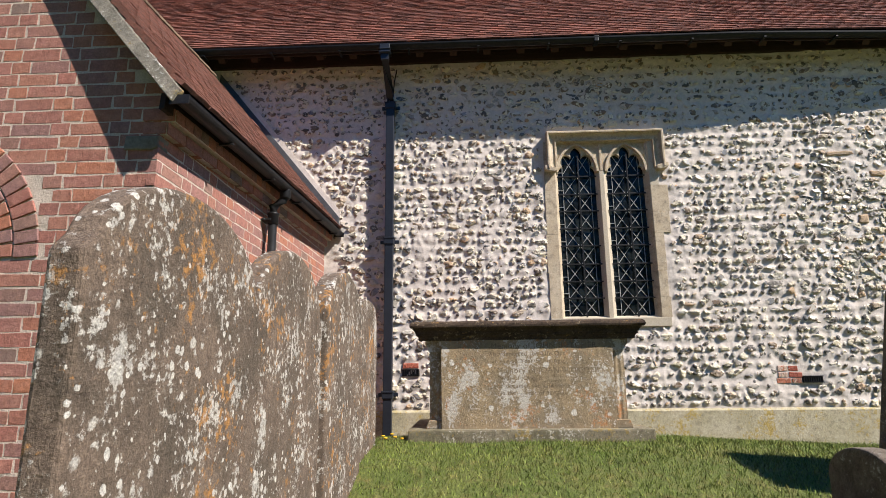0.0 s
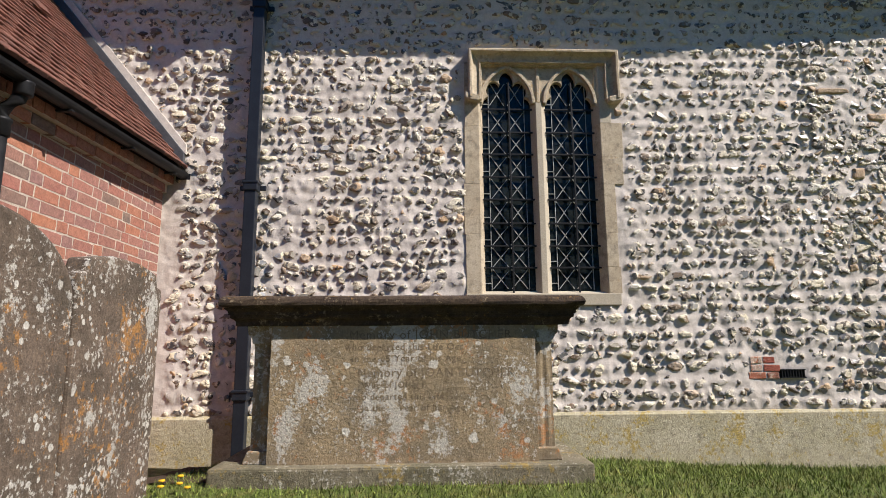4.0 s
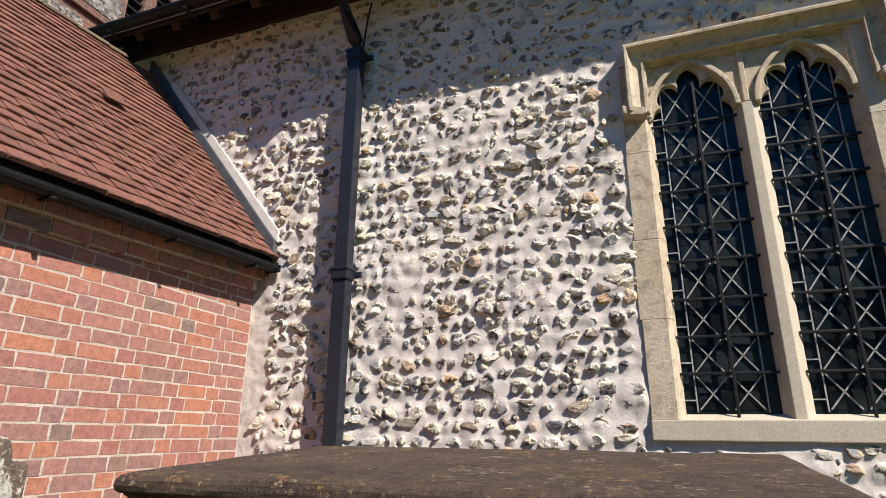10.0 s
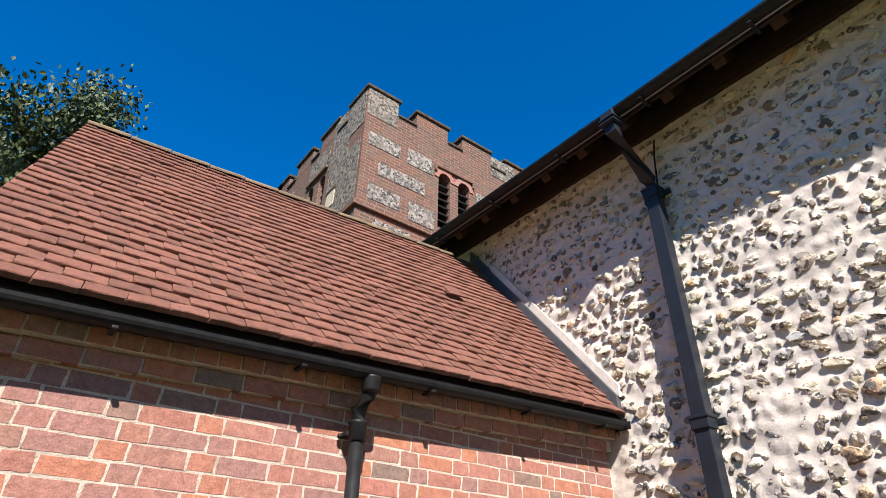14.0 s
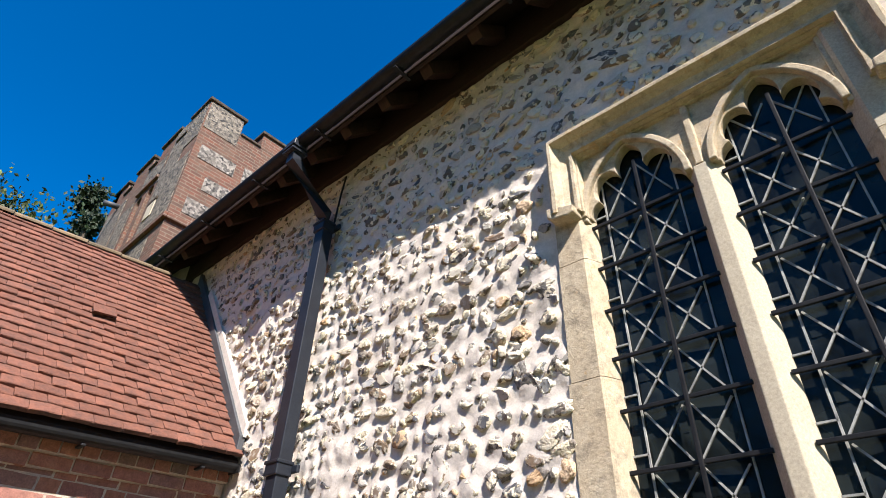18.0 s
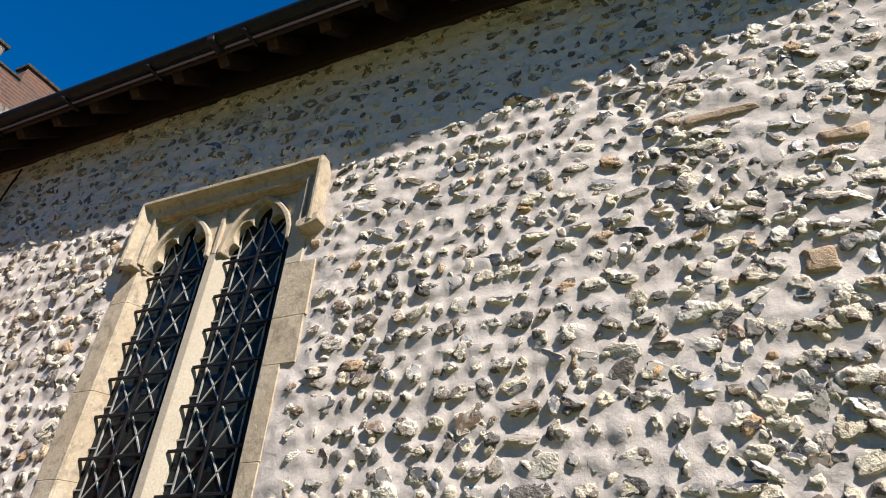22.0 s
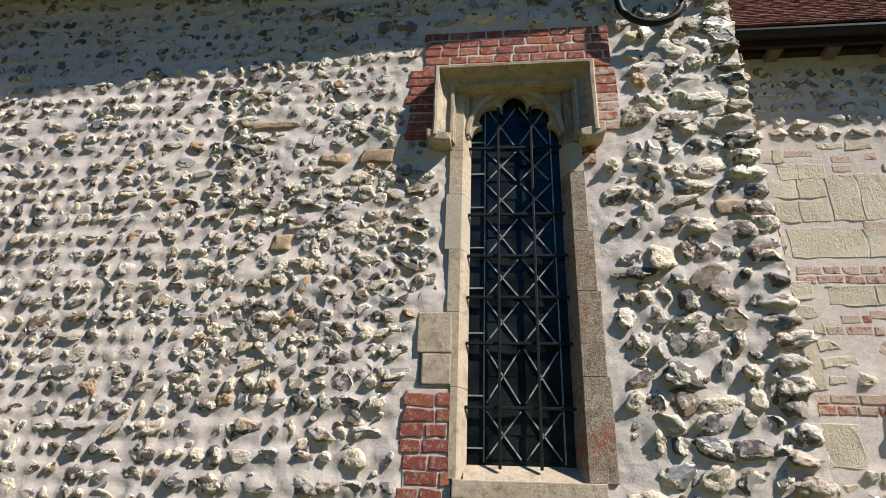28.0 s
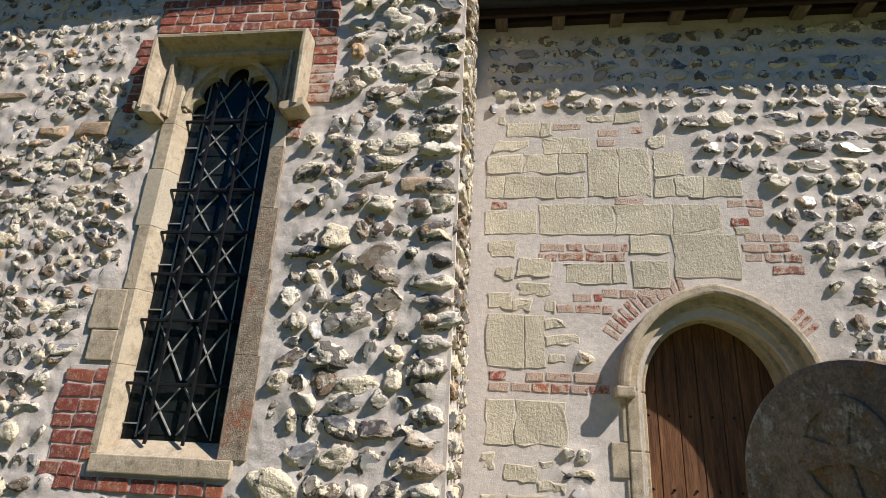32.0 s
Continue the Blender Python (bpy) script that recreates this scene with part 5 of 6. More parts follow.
def build_vestry_roof():
    roof = thing("roof_vestry", "red clay plain tile roof with mossy verge and ridge tiles", "roof", "", "structure")
    ex, ez = -2.555, 2.50
    rx, rz = RIDGE_X, 4.445
    up = Vector((rx - ex, 0, rz - ez))
    L = up.length
    up.normalize()
    out = Vector((up.z, 0, -up.x))
    y0 = VY - 0.16
    y1 = -0.03
    prism("roof_deck", [(ex, ez - 0.005), (rx, rz - 0.005), (2 * rx - ex, ez - 0.005), (2 * rx - ex, ez - 0.06), (rx, rz - 0.08), (ex - 0.02, ez - 0.05)], [], "y", y0 + 0.02, y1, DARK_WOOD, roof)
    tile_rows(roof, (ex + 0.01, y0, ez), (0, 1, 0), up, out, y1 - y0, 28, L / 28.2, 0.165, TILE, TILE_ISLE, range(1, 15), 51, thick=0.030)
    prism("tile_field_far", [(rx, rz + 0.015), (2 * rx - ex - 0.02, ez + 0.01), (2 * rx - ex - 0.02, ez + 0.03), (rx, rz + 0.045)], [], "y", y0, y1, TILE_ISLE, roof)
    # verge: mortar bed under lichened tile ends
    prism("verge", [(ex - 0.01, ez - 0.085), (ex + 0.03, ez - 0.005), (rx, rz - 0.005), (rx, rz - 0.16)], [], "y", y0 - 0.012, y0 + 0.05, VERGE, roof, "pale lichened mortar verge", 0.006)
    # ridge tiles
    y = y0
    while y < -0.42:
        sec = [(0.11 * math.cos(radians(a)), 0.05 * math.sin(radians(a))) for a in range(-12, 193, 17)] + [(0.10 * math.cos(radians(a)), 0.045 * math.sin(radians(a))) for a in range(192, -13, -17)]
        sweep("ridge_tile", [(rx, y + 0.003, rz - 0.005), (rx, min(y + 0.30, -0.4), rz - 0.002 + rng.uniform(0, 0.006))], sec, RIDGE, roof, "weathered half-round ridge tile")
        y += 0.305
    # slipped tile
    box("slipped_tile", -0.08, 0.09, 0.0, 0.12, 0.05, 0.064, TILE, roof, "slipped clay tile", 0.002, Matrix.Translation((-3.30, -1.0, 3.46)) @ Matrix((Vector((0, 1, 0)), up, out)).transposed().to_4x4() @ pose(0, 0, 0, 0, 0, 6))
    # lead flashing up the junction with the nave wall
    prism("lead_flashing", [(ex + 0.02, ez + 0.01), (rx, rz + 0.02), (rx, rz + 0.20), (ex + 0.02, ez + 0.16)], [], "y", -0.075, -0.03, LEAD, roof, "grey lead flashing against the flint wall", 0.004)
    prism("fillet", [(ex + 0.03, ez + 0.15), (rx + 0.3, rz - 0.2), (rx + 0.34, rz - 0.12), (ex + 0.03, ez + 0.24)], [], "y", -0.055, -0.02, MORTAR, roof)
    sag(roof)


def build_vestry_gutter():
    g = thing("gutter", "black half-round gutter along the vestry eaves", "gutter")
    half_gutter("trough", (-2.53, VY - 0.14, 2.46), (-2.53, -0.06, 2.462), 0.05, g, IRON)
    box("end_cap", -2.585, -2.475, VY - 0.148, VY - 0.138, 2.405, 2.462, IRON, g)
    box("end_cap", -2.592, -2.468, -0.062, -0.052, 2.41, 2.464, IRON, g)
    for y in (-3.3, -2.5, -1.75, -1.0, -0.3):
        box("bracket", -2.59, -2.49, y, y + 0.025, 2.400, 2.414, IRON, g, "", 0.004)
    box("fascia_board", -2.665, -2.635, VY - 0.10, -0.05, 2.40, 2.50, DARK_WOOD, g)
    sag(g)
    d = thing("downpipe", "black round plastic downpipe on the vestry brick wall", "downpipe")
    y = -2.11
    xw = VX + 0.085
    sweep("swan_neck", [(-2.53, y, 2.34), (-2.53, y, 2.29), (-2.55, y, 2.24), (-2.63, y, 2.185), (xw, y, 2.14), (xw, y, 2.06)], ring_section(0.036, 14), IRON, d, "", True, True)
    lathe("pipe_length", [(0.035, -2.2), (0.035, 0.0)], (xw, y, 2.06), IRON, d)
    lathe("outlet", [(0.04, 0), (0.047, 0.01), (0.047, 0.07), (0.05, 0.08)], (-2.53, y, 2.255), IRON, d)
    for z in (2.08, 0.4):
        lathe("socket", [(0.036, -0.05), (0.045, -0.045), (0.045, 0.03), (0.05, 0.035), (0.05, 0.05), (0.036, 0.055)], (xw, y, z), IRON, d)
    box("bracket", VX - 0.01, xw, y - 0.06, y + 0.06, 2.055, 2.075, IRON, d, "", 0.004)
    for dy in (-0.066, 0.066):
        lathe("bolt", [(0.012, 0), (0.012, 0.02)], (VX + 0.03, y + dy, 2.05), IRON, d, "", 8)


build_vestry()
build_vestry_roof()
build_vestry_gutter()

# ---- tower ----


def build_tower():
    t = thing("church_tower", "square battlemented tower of red brick chequered with flint panels", "tower")
    x1, y0 = -8.15, 0.45
    x0, y1 = x1 - 4.85, y0 + 4.85
    bells = ((2.41, 2.74), (2.97, 3.30))
    hole = lambda a, b: [(a, 8.1), (b, 8.1)] + arc((a + b) / 2, 9.42, (b - a) / 2, 0, 180, 10)
    prism("wall_east", [(y0, -0.5), (y1, -0.5), (y1, 10.55), (y0, 10.55)], [hole(a, b) for a, b in bells], "x", x1 - 0.5, x1, TOWER, t)
    southb = ((-10.13, -9.80), (-10.72, -10.39))
    prism("wall_south", [(x0, -0.5), (x1 - 0.5, -0.5), (x1 - 0.5, 10.55), (x0, 10.55)], [hole(a, b) for a, b in southb], "y", y0 + 0.002, y0 + 0.5, TOWER, t)
    box("wall_north", x0, x1 - 0.5, y1 - 0.5, y1 - 0.002, -0.5, 10.55, TOWER, t)
    box("wall_west", x0 + 0.002, x0 + 0.5, y0 + 0.5, y1 - 0.5, -0.5, 10.55, TOWER, t)
    box("roof_deck", x0 + 0.4, x1 - 0.4, y0 + 0.4, y1 - 0.4, 10.0, 10.1, LEAD, t)
    # solid black block paints the darkness behind the louvres
    box("bell_chamber", x0 + 0.6, x1 - 0.6, y0 + 0.6, y1 - 0.6, 7.6, 9.9, BLACK, t)
    spans = ((0.0, 0.80), (1.30, 2.20), (2.65, 3.55), (4.05, 4.85))
    for a, b in spans:
        for nm, q in (("merlon", (x1 - 0.32, x1, y0 + a, y0 + b)), ("merlon", (x0, x0 + 0.32, y0 + a, y0 + b))):
            box(nm, *q, 10.55, 10.97, TOWER, t, "", 0.015)
            box("coping", q[0] - 0.05, q[1] + 0.05, q[2] - 0.05, q[3] + 0.05, 10.97, 11.05, CAP, t, "dark weathered tile coping", 0.02)
        xa, xb = x1 - b, x1 - a
        for yy in ((y0, y0 + 0.32), (y1 - 0.32, y1)):
            if a > 0.1:
                box("merlon", xa, xb, *yy, 10.55, 10.97, TOWER, t, "", 0.015)
                box("coping", xa - 0.05, xb + 0.05, yy[0] - 0.05, yy[1] + 0.05, 10.97, 11.05, CAP, t, "dark weathered tile coping", 0.02)
            else:
                box("merlon", xa, xb - 0.325, *yy, 10.55, 10.968, TOWER, t, "", 0.015)
                box("coping", xa - 0.05, xb - 0.38, yy[0] - 0.05, yy[1] + 0.05, 10.97, 11.048, CAP, t, "dark weathered tile coping", 0.02)
    for (a, b), (c, d) in zip(spans, spans[1:]):
        box("crenel_coping", x1 - 0.36, x1 + 0.04, y0 + b + 0.002, y0 + c - 0.002, 10.552, 10.61, CAP, t, "", 0.015)
        box("crenel_coping", x1 - c + 0.002, x1 - b - 0.002, y0 - 0.04, y0 + 0.36, 10.552, 10.61, CAP, t, "", 0.015)
    box("string_course", x0 - 0.06, x1 + 0.07, y0 - 0.07, y0 - 0.0, 7.76, 7.88, TOWER, t, "", 0.02)
    box("string_course", x1, x1 + 0.07, y0, y1, 7.76, 7.88, TOWER, t, "", 0.02)
    for a, b, c, d in ((0.58, 1.36, 9.40, 9.75), (1.55, 2.24, 9.38, 9.80), (0.86, 2.04, 8.72, 9.05), (0.67, 1.43, 8.05, 8.42), (1.65, 2.33, 7.95, 8.40), (0.85, 1.75, 7.2, 7.62), (3.5, 4.2, 9.1, 9.5), (3.5, 4.3, 8.3, 8.7)):
        box("flint_panel", x1, x1 + 0.012, a, b, c, d, FLINT_FAR, t, "panel of grey flintwork", 0.003)
    for a, b, c, d in ((0.47, 1.23, 10.2, 10.96), (4.0, 4.8, 10.3, 10.9)):
        box("flint_panel", x1, x1 + 0.010, a, b, c, d, FLINT_DARK, t, "stained flintwork on the parapet", 0.003)
    for a, b, c, d in ((-9.6, -8.25, 7.95, 9.55), (-9.6, -8.2, 9.95, 10.96), (-9.72, -8.8, 9.55, 9.95), (-11.6, -10.85, 7.95, 9.6), (-12.9, -11.7, 8.0, 10.2), (-12.6, -8.7, 6.9, 7.6), (-10.75, -9.72, 9.85, 10.4)):
        box("flint_panel", a, b, y0 - 0.012, y0, c, d, FLINT_DARK, t, "weathered flintwork patched with brick", 0.003)
    for a, b in bells:
        for k in range(7):
            box("louvre", 0, 0.16, a, b, 0, 0.03, LEAD, t, "", 0, Matrix.Translation((x1 - 0.18, 0, 8.22 + k * 0.19)) @ pose(0, 0, 0, 0, 38, 0))
        cy, cz, r = (a + b) / 2, 9.42, (b - a) / 2
        ring = arc(cy, cz, r + 0.12, 0, 180, 10) + list(reversed(arc(cy, cz, r, 0, 180, 10)))
        prism("arch_ring", ring, [], "x", x1, x1 + 0.02, BRICK, t)
    prism("label", [(2.28, 9.55), (2.34, 9.55), (2.34, 9.68), (3.37, 9.68), (3.37, 9.55), (3.43, 9.55), (3.43, 9.75), (2.28, 9.75)], [], "x", x1, x1 + 0.06, TOWER, t, "", 0.01)
    for a, b in southb:
        for k in range(7):
            box("louvre", a, b, 0, 0.16, 0, 0.03, LEAD, t, "", 0, Matrix.Translation((0, y0 + 0.18, 8.22 + k * 0.19)) @ pose(0, 0, 0, 38, 0, 0) @ Matrix.Translation((0, -0.1, 0)))
    box("label", -10.8, -9.72, y0 - 0.06, y0, 9.7, 9.78, TOWER, t, "", 0.01)
    box("slate_panel", -9.5, -9.15, y0 - 0.03, y0 - 0.012, 8.35, 8.75, NEW_STONE, t, "pale slab set in the flintwork", 0.005)
    box("slab_head", -9.54, -9.11, y0 - 0.04, y0 - 0.012, 8.76, 8.83, CAP, t, "", 0.005)
    lathe("water_spout", [(0.07, 0), (0.07, 0.35)], (0, 0, 0), LEAD, t, "", 10).matrix_basis = pose(-12.2, y0, 10.2, 100, 0, 0)


build_tower()

# ---- chancel ----
CY, CX1 = 0.82, 14.0
DOOR_X, SPRING = 7.96, 1.74
# chalk block courses: z0, z1, joints along x
CHALK = [(3.475, 3.58, (6.71, 6.95, 7.03)), (3.335, 3.455, (6.96, 7.09, 7.29)), (3.19, 3.325, (6.58, 6.82, 7.07, 7.25)), (3.01, 3.37, (7.26, 7.465, 7.68)), (3.16, 3.33, (7.7, 7.9)), (3.0, 3.155, (6.57, 6.7, 7.05, 7.24)), (3.0, 3.135, (7.69, 7.82, 8.0, 8.25)), (2.735, 2.9, (6.57, 6.92)), (2.735, 2.945, (6.93, 7.42, 7.79, 8.09)), (2.575, 2.675, (6.6, 6.78)), (2.45, 2.56, (6.79, 7.01)), (2.61, 2.72, (7.51, 7.75)), (2.446, 2.73, (7.77, 8.18)), (2.4, 2.53, (7.09, 7.39, 7.48)), (2.375, 2.55, (7.51, 7.74)), (2.225, 2.325, (6.6, 6.77)), (1.86, 2.185, (6.6, 6.84, 6.97)), (1.41, 1.66, (6.6, 6.78, 7.09)), (1.21, 1.29, (6.71, 6.91))]
CHANCEL_BRICKS = [(7.05, 7.23, 3.52, 3.58), (7.36, 7.48, 3.46, 3.52), (7.55, 7.65, 3.48, 3.57), (7.35, 7.46, 3.385, 3.45), (7.49, 7.58, 3.4, 3.45), (6.62, 6.92, 2.915, 2.98), (7.45, 7.62, 2.94, 2.99), (8.15, 8.36, 2.79, 2.98), (6.82, 7.5, 2.545, 2.7), (8.2, 8.54, 2.55, 2.735), (8.36, 8.54, 2.47, 2.545), (7.02, 7.32, 2.275, 2.335), (7.32, 7.73, 2.305, 2.36), (7.05, 7.38, 2.2, 2.265), (6.62, 7.34, 1.708, 1.84)]


def build_chancel():
    c = thing("wall_chancel", "chancel wall of chalk blocks, flint and brick in cream mortar", "wall", "", "structure")
    dw = 0.44
    hole = [(DOOR_X - dw, -0.4), (DOOR_X + dw, -0.4)] + pointed(DOOR_X - dw, DOOR_X + dw, SPRING, 0.46, 14)
    prism("wall_core", [(NAVE[1] - 0.1, -0.5), (CX1, -0.5), (CX1, 4.85), (NAVE[1] - 0.1, 4.85)], [hole], "y", CY + 0.012, CY + 0.7, MORTAR, c)
    r = random.Random(77)
    blocks = [(a + 0.004, b - 0.004, z0 - 0.003, z1 + 0.003) for z0, z1, q in CHALK for a, b in zip(q, q[1:])]
    squared = len(blocks)
    # small rubble between the squared blocks
    z = 0.95
    while z < 3.6:
        x = 6.58 + r.uniform(0, 0.08)
        limit = 8.45 - max(0.0, z - 2.4) * 0.75 if z > 1.9 else DOOR_X - 0.66
        while x < limit:
            w, h = r.uniform(0.07, 0.24), r.uniform(0.05, 0.095)
            q = (x, x + w, z, z + h)
            free = not any(q[0] < b[1] and q[1] > b[0] and q[2] < b[3] and q[3] > b[2] for b in blocks[:squared] + CHANCEL_BRICKS)
            if free and math.hypot(x + w / 2 - DOOR_X, max(0.0, z - SPRING)) > 0.9 and r.random() < 0.8:
                blocks.append(q)
                x += w + 0.015
            else:
                x += 0.03
        z += 0.105
    for k, (x0, x1, z0, z1) in enumerate(blocks):
        bm = bmesh.new()
        box_into(bm, x0, x1, CY - r.uniform(0.0035, 0.0065), CY + 0.05, z0, z1, 0.003 if k < squared else 0.008)
        bmesh.ops.subdivide_edges(bm, edges=[e for e in bm.edges if e.calc_length() > 0.05], cuts=4)
        rough = 1.0 if k < squared else 1.6
        for v in bm.verts:
            v.co += rough * (Vector((0.012, 0.004, 0.012)) * noise.noise(v.co * 9) + Vector((0.013, 0.004, 0.013)) * noise.noise(v.co * 24))
        part("chalk_block", bm, ASHLAR, c)
    for k, b in enumerate(CHANCEL_BRICKS):
        brick_patch(c, b[0], b[1], b[2], b[3], CY - 0.0005, 200 + k, 0.066, 0.15, FADED_BRICK)

    def blocked(x, z, pad):
        if z > 3.62:
            return False
        inside = any(in_box(x, z, q, pad) for q in blocks)
        inside = inside or any(in_box(x, z, q, pad) for q in CHANCEL_BRICKS) or (abs(x - DOOR_X) < 0.70 and z < SPRING + 0.72)
        return inside or (x < 8.45 - max(0.0, (z - 2.4)) * 0.75 and z > 1.9 and r.random() < 0.6)
    flints = flint_courses(6.56, 10.5, 0.1, 4.4, 0.118, 0.022, 0.118, blocked, 91)
    mortar_sheet(c, NAVE[1] - 0.08, 10.8, -0.3, 4.5, CY, flints, [(DOOR_X - 0.5, DOOR_X + 0.5, -0.5, SPRING)], 0.025, "mortar_face", lambda x, z: z >= SPRING and math.hypot(abs(x - DOOR_X) + 0.09, (z - SPRING) * 1.02) < 0.585, 0.18)
    flint_facing(c, flints, CY - 0.006, None)
    # stone door surround
    d = thing("door_1", "arched oak plank door in a moulded limestone surround", "door", "", "structure")
    for k, (w0, w1, ya, yb) in enumerate(((0.46, 0.53, CY - 0.02, CY + 0.12), (0.425, 0.47, CY + 0.05, CY + 0.18), (0.395, 0.435, CY + 0.10, CY + 0.26))):
        o = pointed(DOOR_X - w1, DOOR_X + w1, SPRING, 0.42 + (w1 - 0.355) * 1.0, 16)
        i = pointed(DOOR_X - w0, DOOR_X + w0, SPRING, 0.42 + (w0 - 0.355) * 1.0, 16)
        prism("arch_order", o + list(reversed(i)), [], "y", ya, yb, FRAME_STONE, d, "hollow-moulded limestone arch", 0.01)
        for s_ in (-1, 1):
            cuts = (-0.4, 0.45, 0.95, 1.4, SPRING)
            for e, f in zip(cuts, cuts[1:]):
                xa, xb = sorted((DOOR_X + s_ * w0, DOOR_X + s_ * w1))
                box("jamb_stone", xa, xb, ya, yb, e + 0.002, f - 0.002, FRAME_STONE, d, "", 0.008)
    o = pointed(DOOR_X - 0.575, DOOR_X + 0.575, SPRING, 0.645, 16)
    i = pointed(DOOR_X - 0.515, DOOR_X + 0.515, SPRING, 0.575, 16)
    prism("hood_mould", o + list(reversed(i)), [], "y", CY - 0.10, CY + 0.03, FRAME_STONE, d, "lichened limestone hood mould", 0.018)
    for s_ in (-1, 1):
        box("label_stop", DOOR_X + s_ * 0.545 - 0.055, DOOR_X + s_ * 0.545 + 0.055, CY - 0.11, CY + 0.02, SPRING - 0.05, SPRING + 0.015, FRAME_STONE, d, "", 0.012)
    for a, b, zb, zt in ((7.33, 7.50, 1.253, 1.445), (7.40, 7.50, 1.449, 1.66), (7.41, 7.50, 0.893, 1.249), (7.33, 7.50, 0.5, 0.889)):
        box("jamb_stone", a, b, CY - 0.012, CY + 0.1, zb, zt, FRAME_STONE, d, "", 0.006)
    # brick relieving arch
    for k in [38, 42, 46] + list(range(103, 150, 4)):
        a = radians(k)
        bm = bmesh.new()
        box_into(bm, -0.055, 0.055, -0.004, 0.05, -0.018, 0.018, 0.005, Matrix.Translation((DOOR_X + 0.71 * math.cos(a), CY + 0.001, SPRING - 0.06 + 0.735 * math.sin(a))) @ Matrix.Rotation(-a, 4, "Y"))
        part("voussoir", bm, FADED_BRICK, d, "faded brick smeared with mortar")
    x = DOOR_X - 0.42
    k = 0
    while x < DOOR_X + 0.41:
        w = (0.11, 0.13, 0.12, 0.135, 0.115, 0.125, 0.12)[k % 7]
        hx = max(abs(x - DOOR_X), abs(x + w - DOOR_X))
        board = box("door_board", x, x + w - 0.004, CY + 0.20, CY + 0.235, -0.3, SPRING + 0.47, DOOR_WOOD, d, "brown oak board", 0.004)
        for z in (0.6, 1.2, 1.62):
            lathe("nail", [(0.008, 0), (0.008, 0.006), (0.003, 0.012)], (0, 0, 0), IRON, board, "", 8).matrix_basis = pose(x + w / 2, CY + 0.20, z, 90, 0, 0)
        x += w
        k += 1
    r_ = thing("roof_chancel", "red clay tile chancel roof with timber eaves", "roof", "", "structure")
    pitch = radians(52)
    up, out = Vector((0, math.cos(pitch), math.sin(pitch))), Vector((0, -math.sin(pitch), math.cos(pitch)))
    ey, ez = CY - 0.24, 4.50
    p1 = Vector((0, ey, ez)) + up * 4.0
    prism("roof_deck", [(ey + 0.02, ez), (p1.y, p1.z), (p1.y, p1.z - 0.05), (ey + 0.04, ez - 0.035)], [], "x", NAVE[1] + 0.03, CX1, OLD_TILE, r_)
    tile_rows(r_, (NAVE[1] + 0.05, ey, ez), (1, 0, 0), up, out, 5.5, 42, 0.095, 0.165, OLD_TILE, OLD_TILE, range(0), 61)
    box("wall_plate", NAVE[1] + 0.02, CX1, CY - 0.06, CY + 0.1, 4.43, 4.58, DARK_WOOD, r_, "", 0.01)
    x = 6.62
    while x < 11:
        m = Matrix.Translation((x, ey + 0.06, 4.47)) @ pose(0, 0, 0, 52, 0, 0)
        bm = bmesh.new()
        box_into(bm, 0, 0.09, 0.0, 0.9, -0.10, -0.01, 0.006, m)
        part("rafter", bm, DARK_WOOD, r_)
        box("rafter_foot", x, x + 0.09, ey + 0.08, CY - 0.02, 4.375, 4.43, LIT_WOOD, r_, "", 0.006)
        x += 0.42
    g = thing("gutter", "black half-round gutter under the chancel eaves", "gutter")
    half_gutter("trough", (NAVE[1] + 0.03, ey - 0.02, 4.455), (11.0, ey - 0.02, 4.44), 0.055, g, IRON)
    box("fascia", NAVE[1] + 0.03, 11.0, ey + 0.045, ey + 0.075, 4.38, 4.49, DARK_WOOD, g)


build_chancel()

# ---- chest tomb ----


def moulding(name, x0, x1, y0, y1, prof, material, parent, label, m):
    """A course that runs round a chest with mitred corners. prof: (projection, height) from below upwards; closed above and below."""
    bm = bmesh.new()
    rows = []
    for p, z in prof:
        c = [(x0 - p, y0 - p), (x1 + p, y0 - p), (x1 + p, y1 + p), (x0 - p, y1 + p)]
        line = []
        for (xa, ya), (xb, yb) in zip(c, c[1:] + c[:1]):
            n = 36 if abs(xb - xa) > 1 else 18
            line += [(xa + (xb - xa) * k / n, ya + (yb - ya) * k / n) for k in range(n)]
        rows.append([bm.verts.new((x + 0.003 * noise.noise((x * 9, y * 9, z * 60)), y + 0.006 * noise.noise((x * 8, y * 8, z * 50)), z + 0.004 * noise.noise((x * 6, y * 6, 2)))) for x, y in line])
    for a, b in zip(rows, rows[1:]):
        for i in range(len(a)):
            j = (i + 1) % len(a)
            bm.faces.new((a[i], a[j], b[j], b[i]))
    bm.faces.new(list(reversed(rows[0]))), bm.faces.new(rows[-1])
    bmesh.ops.transform(bm, matrix=m, verts=bm.verts)
    return part(name, bm, material, parent, label)


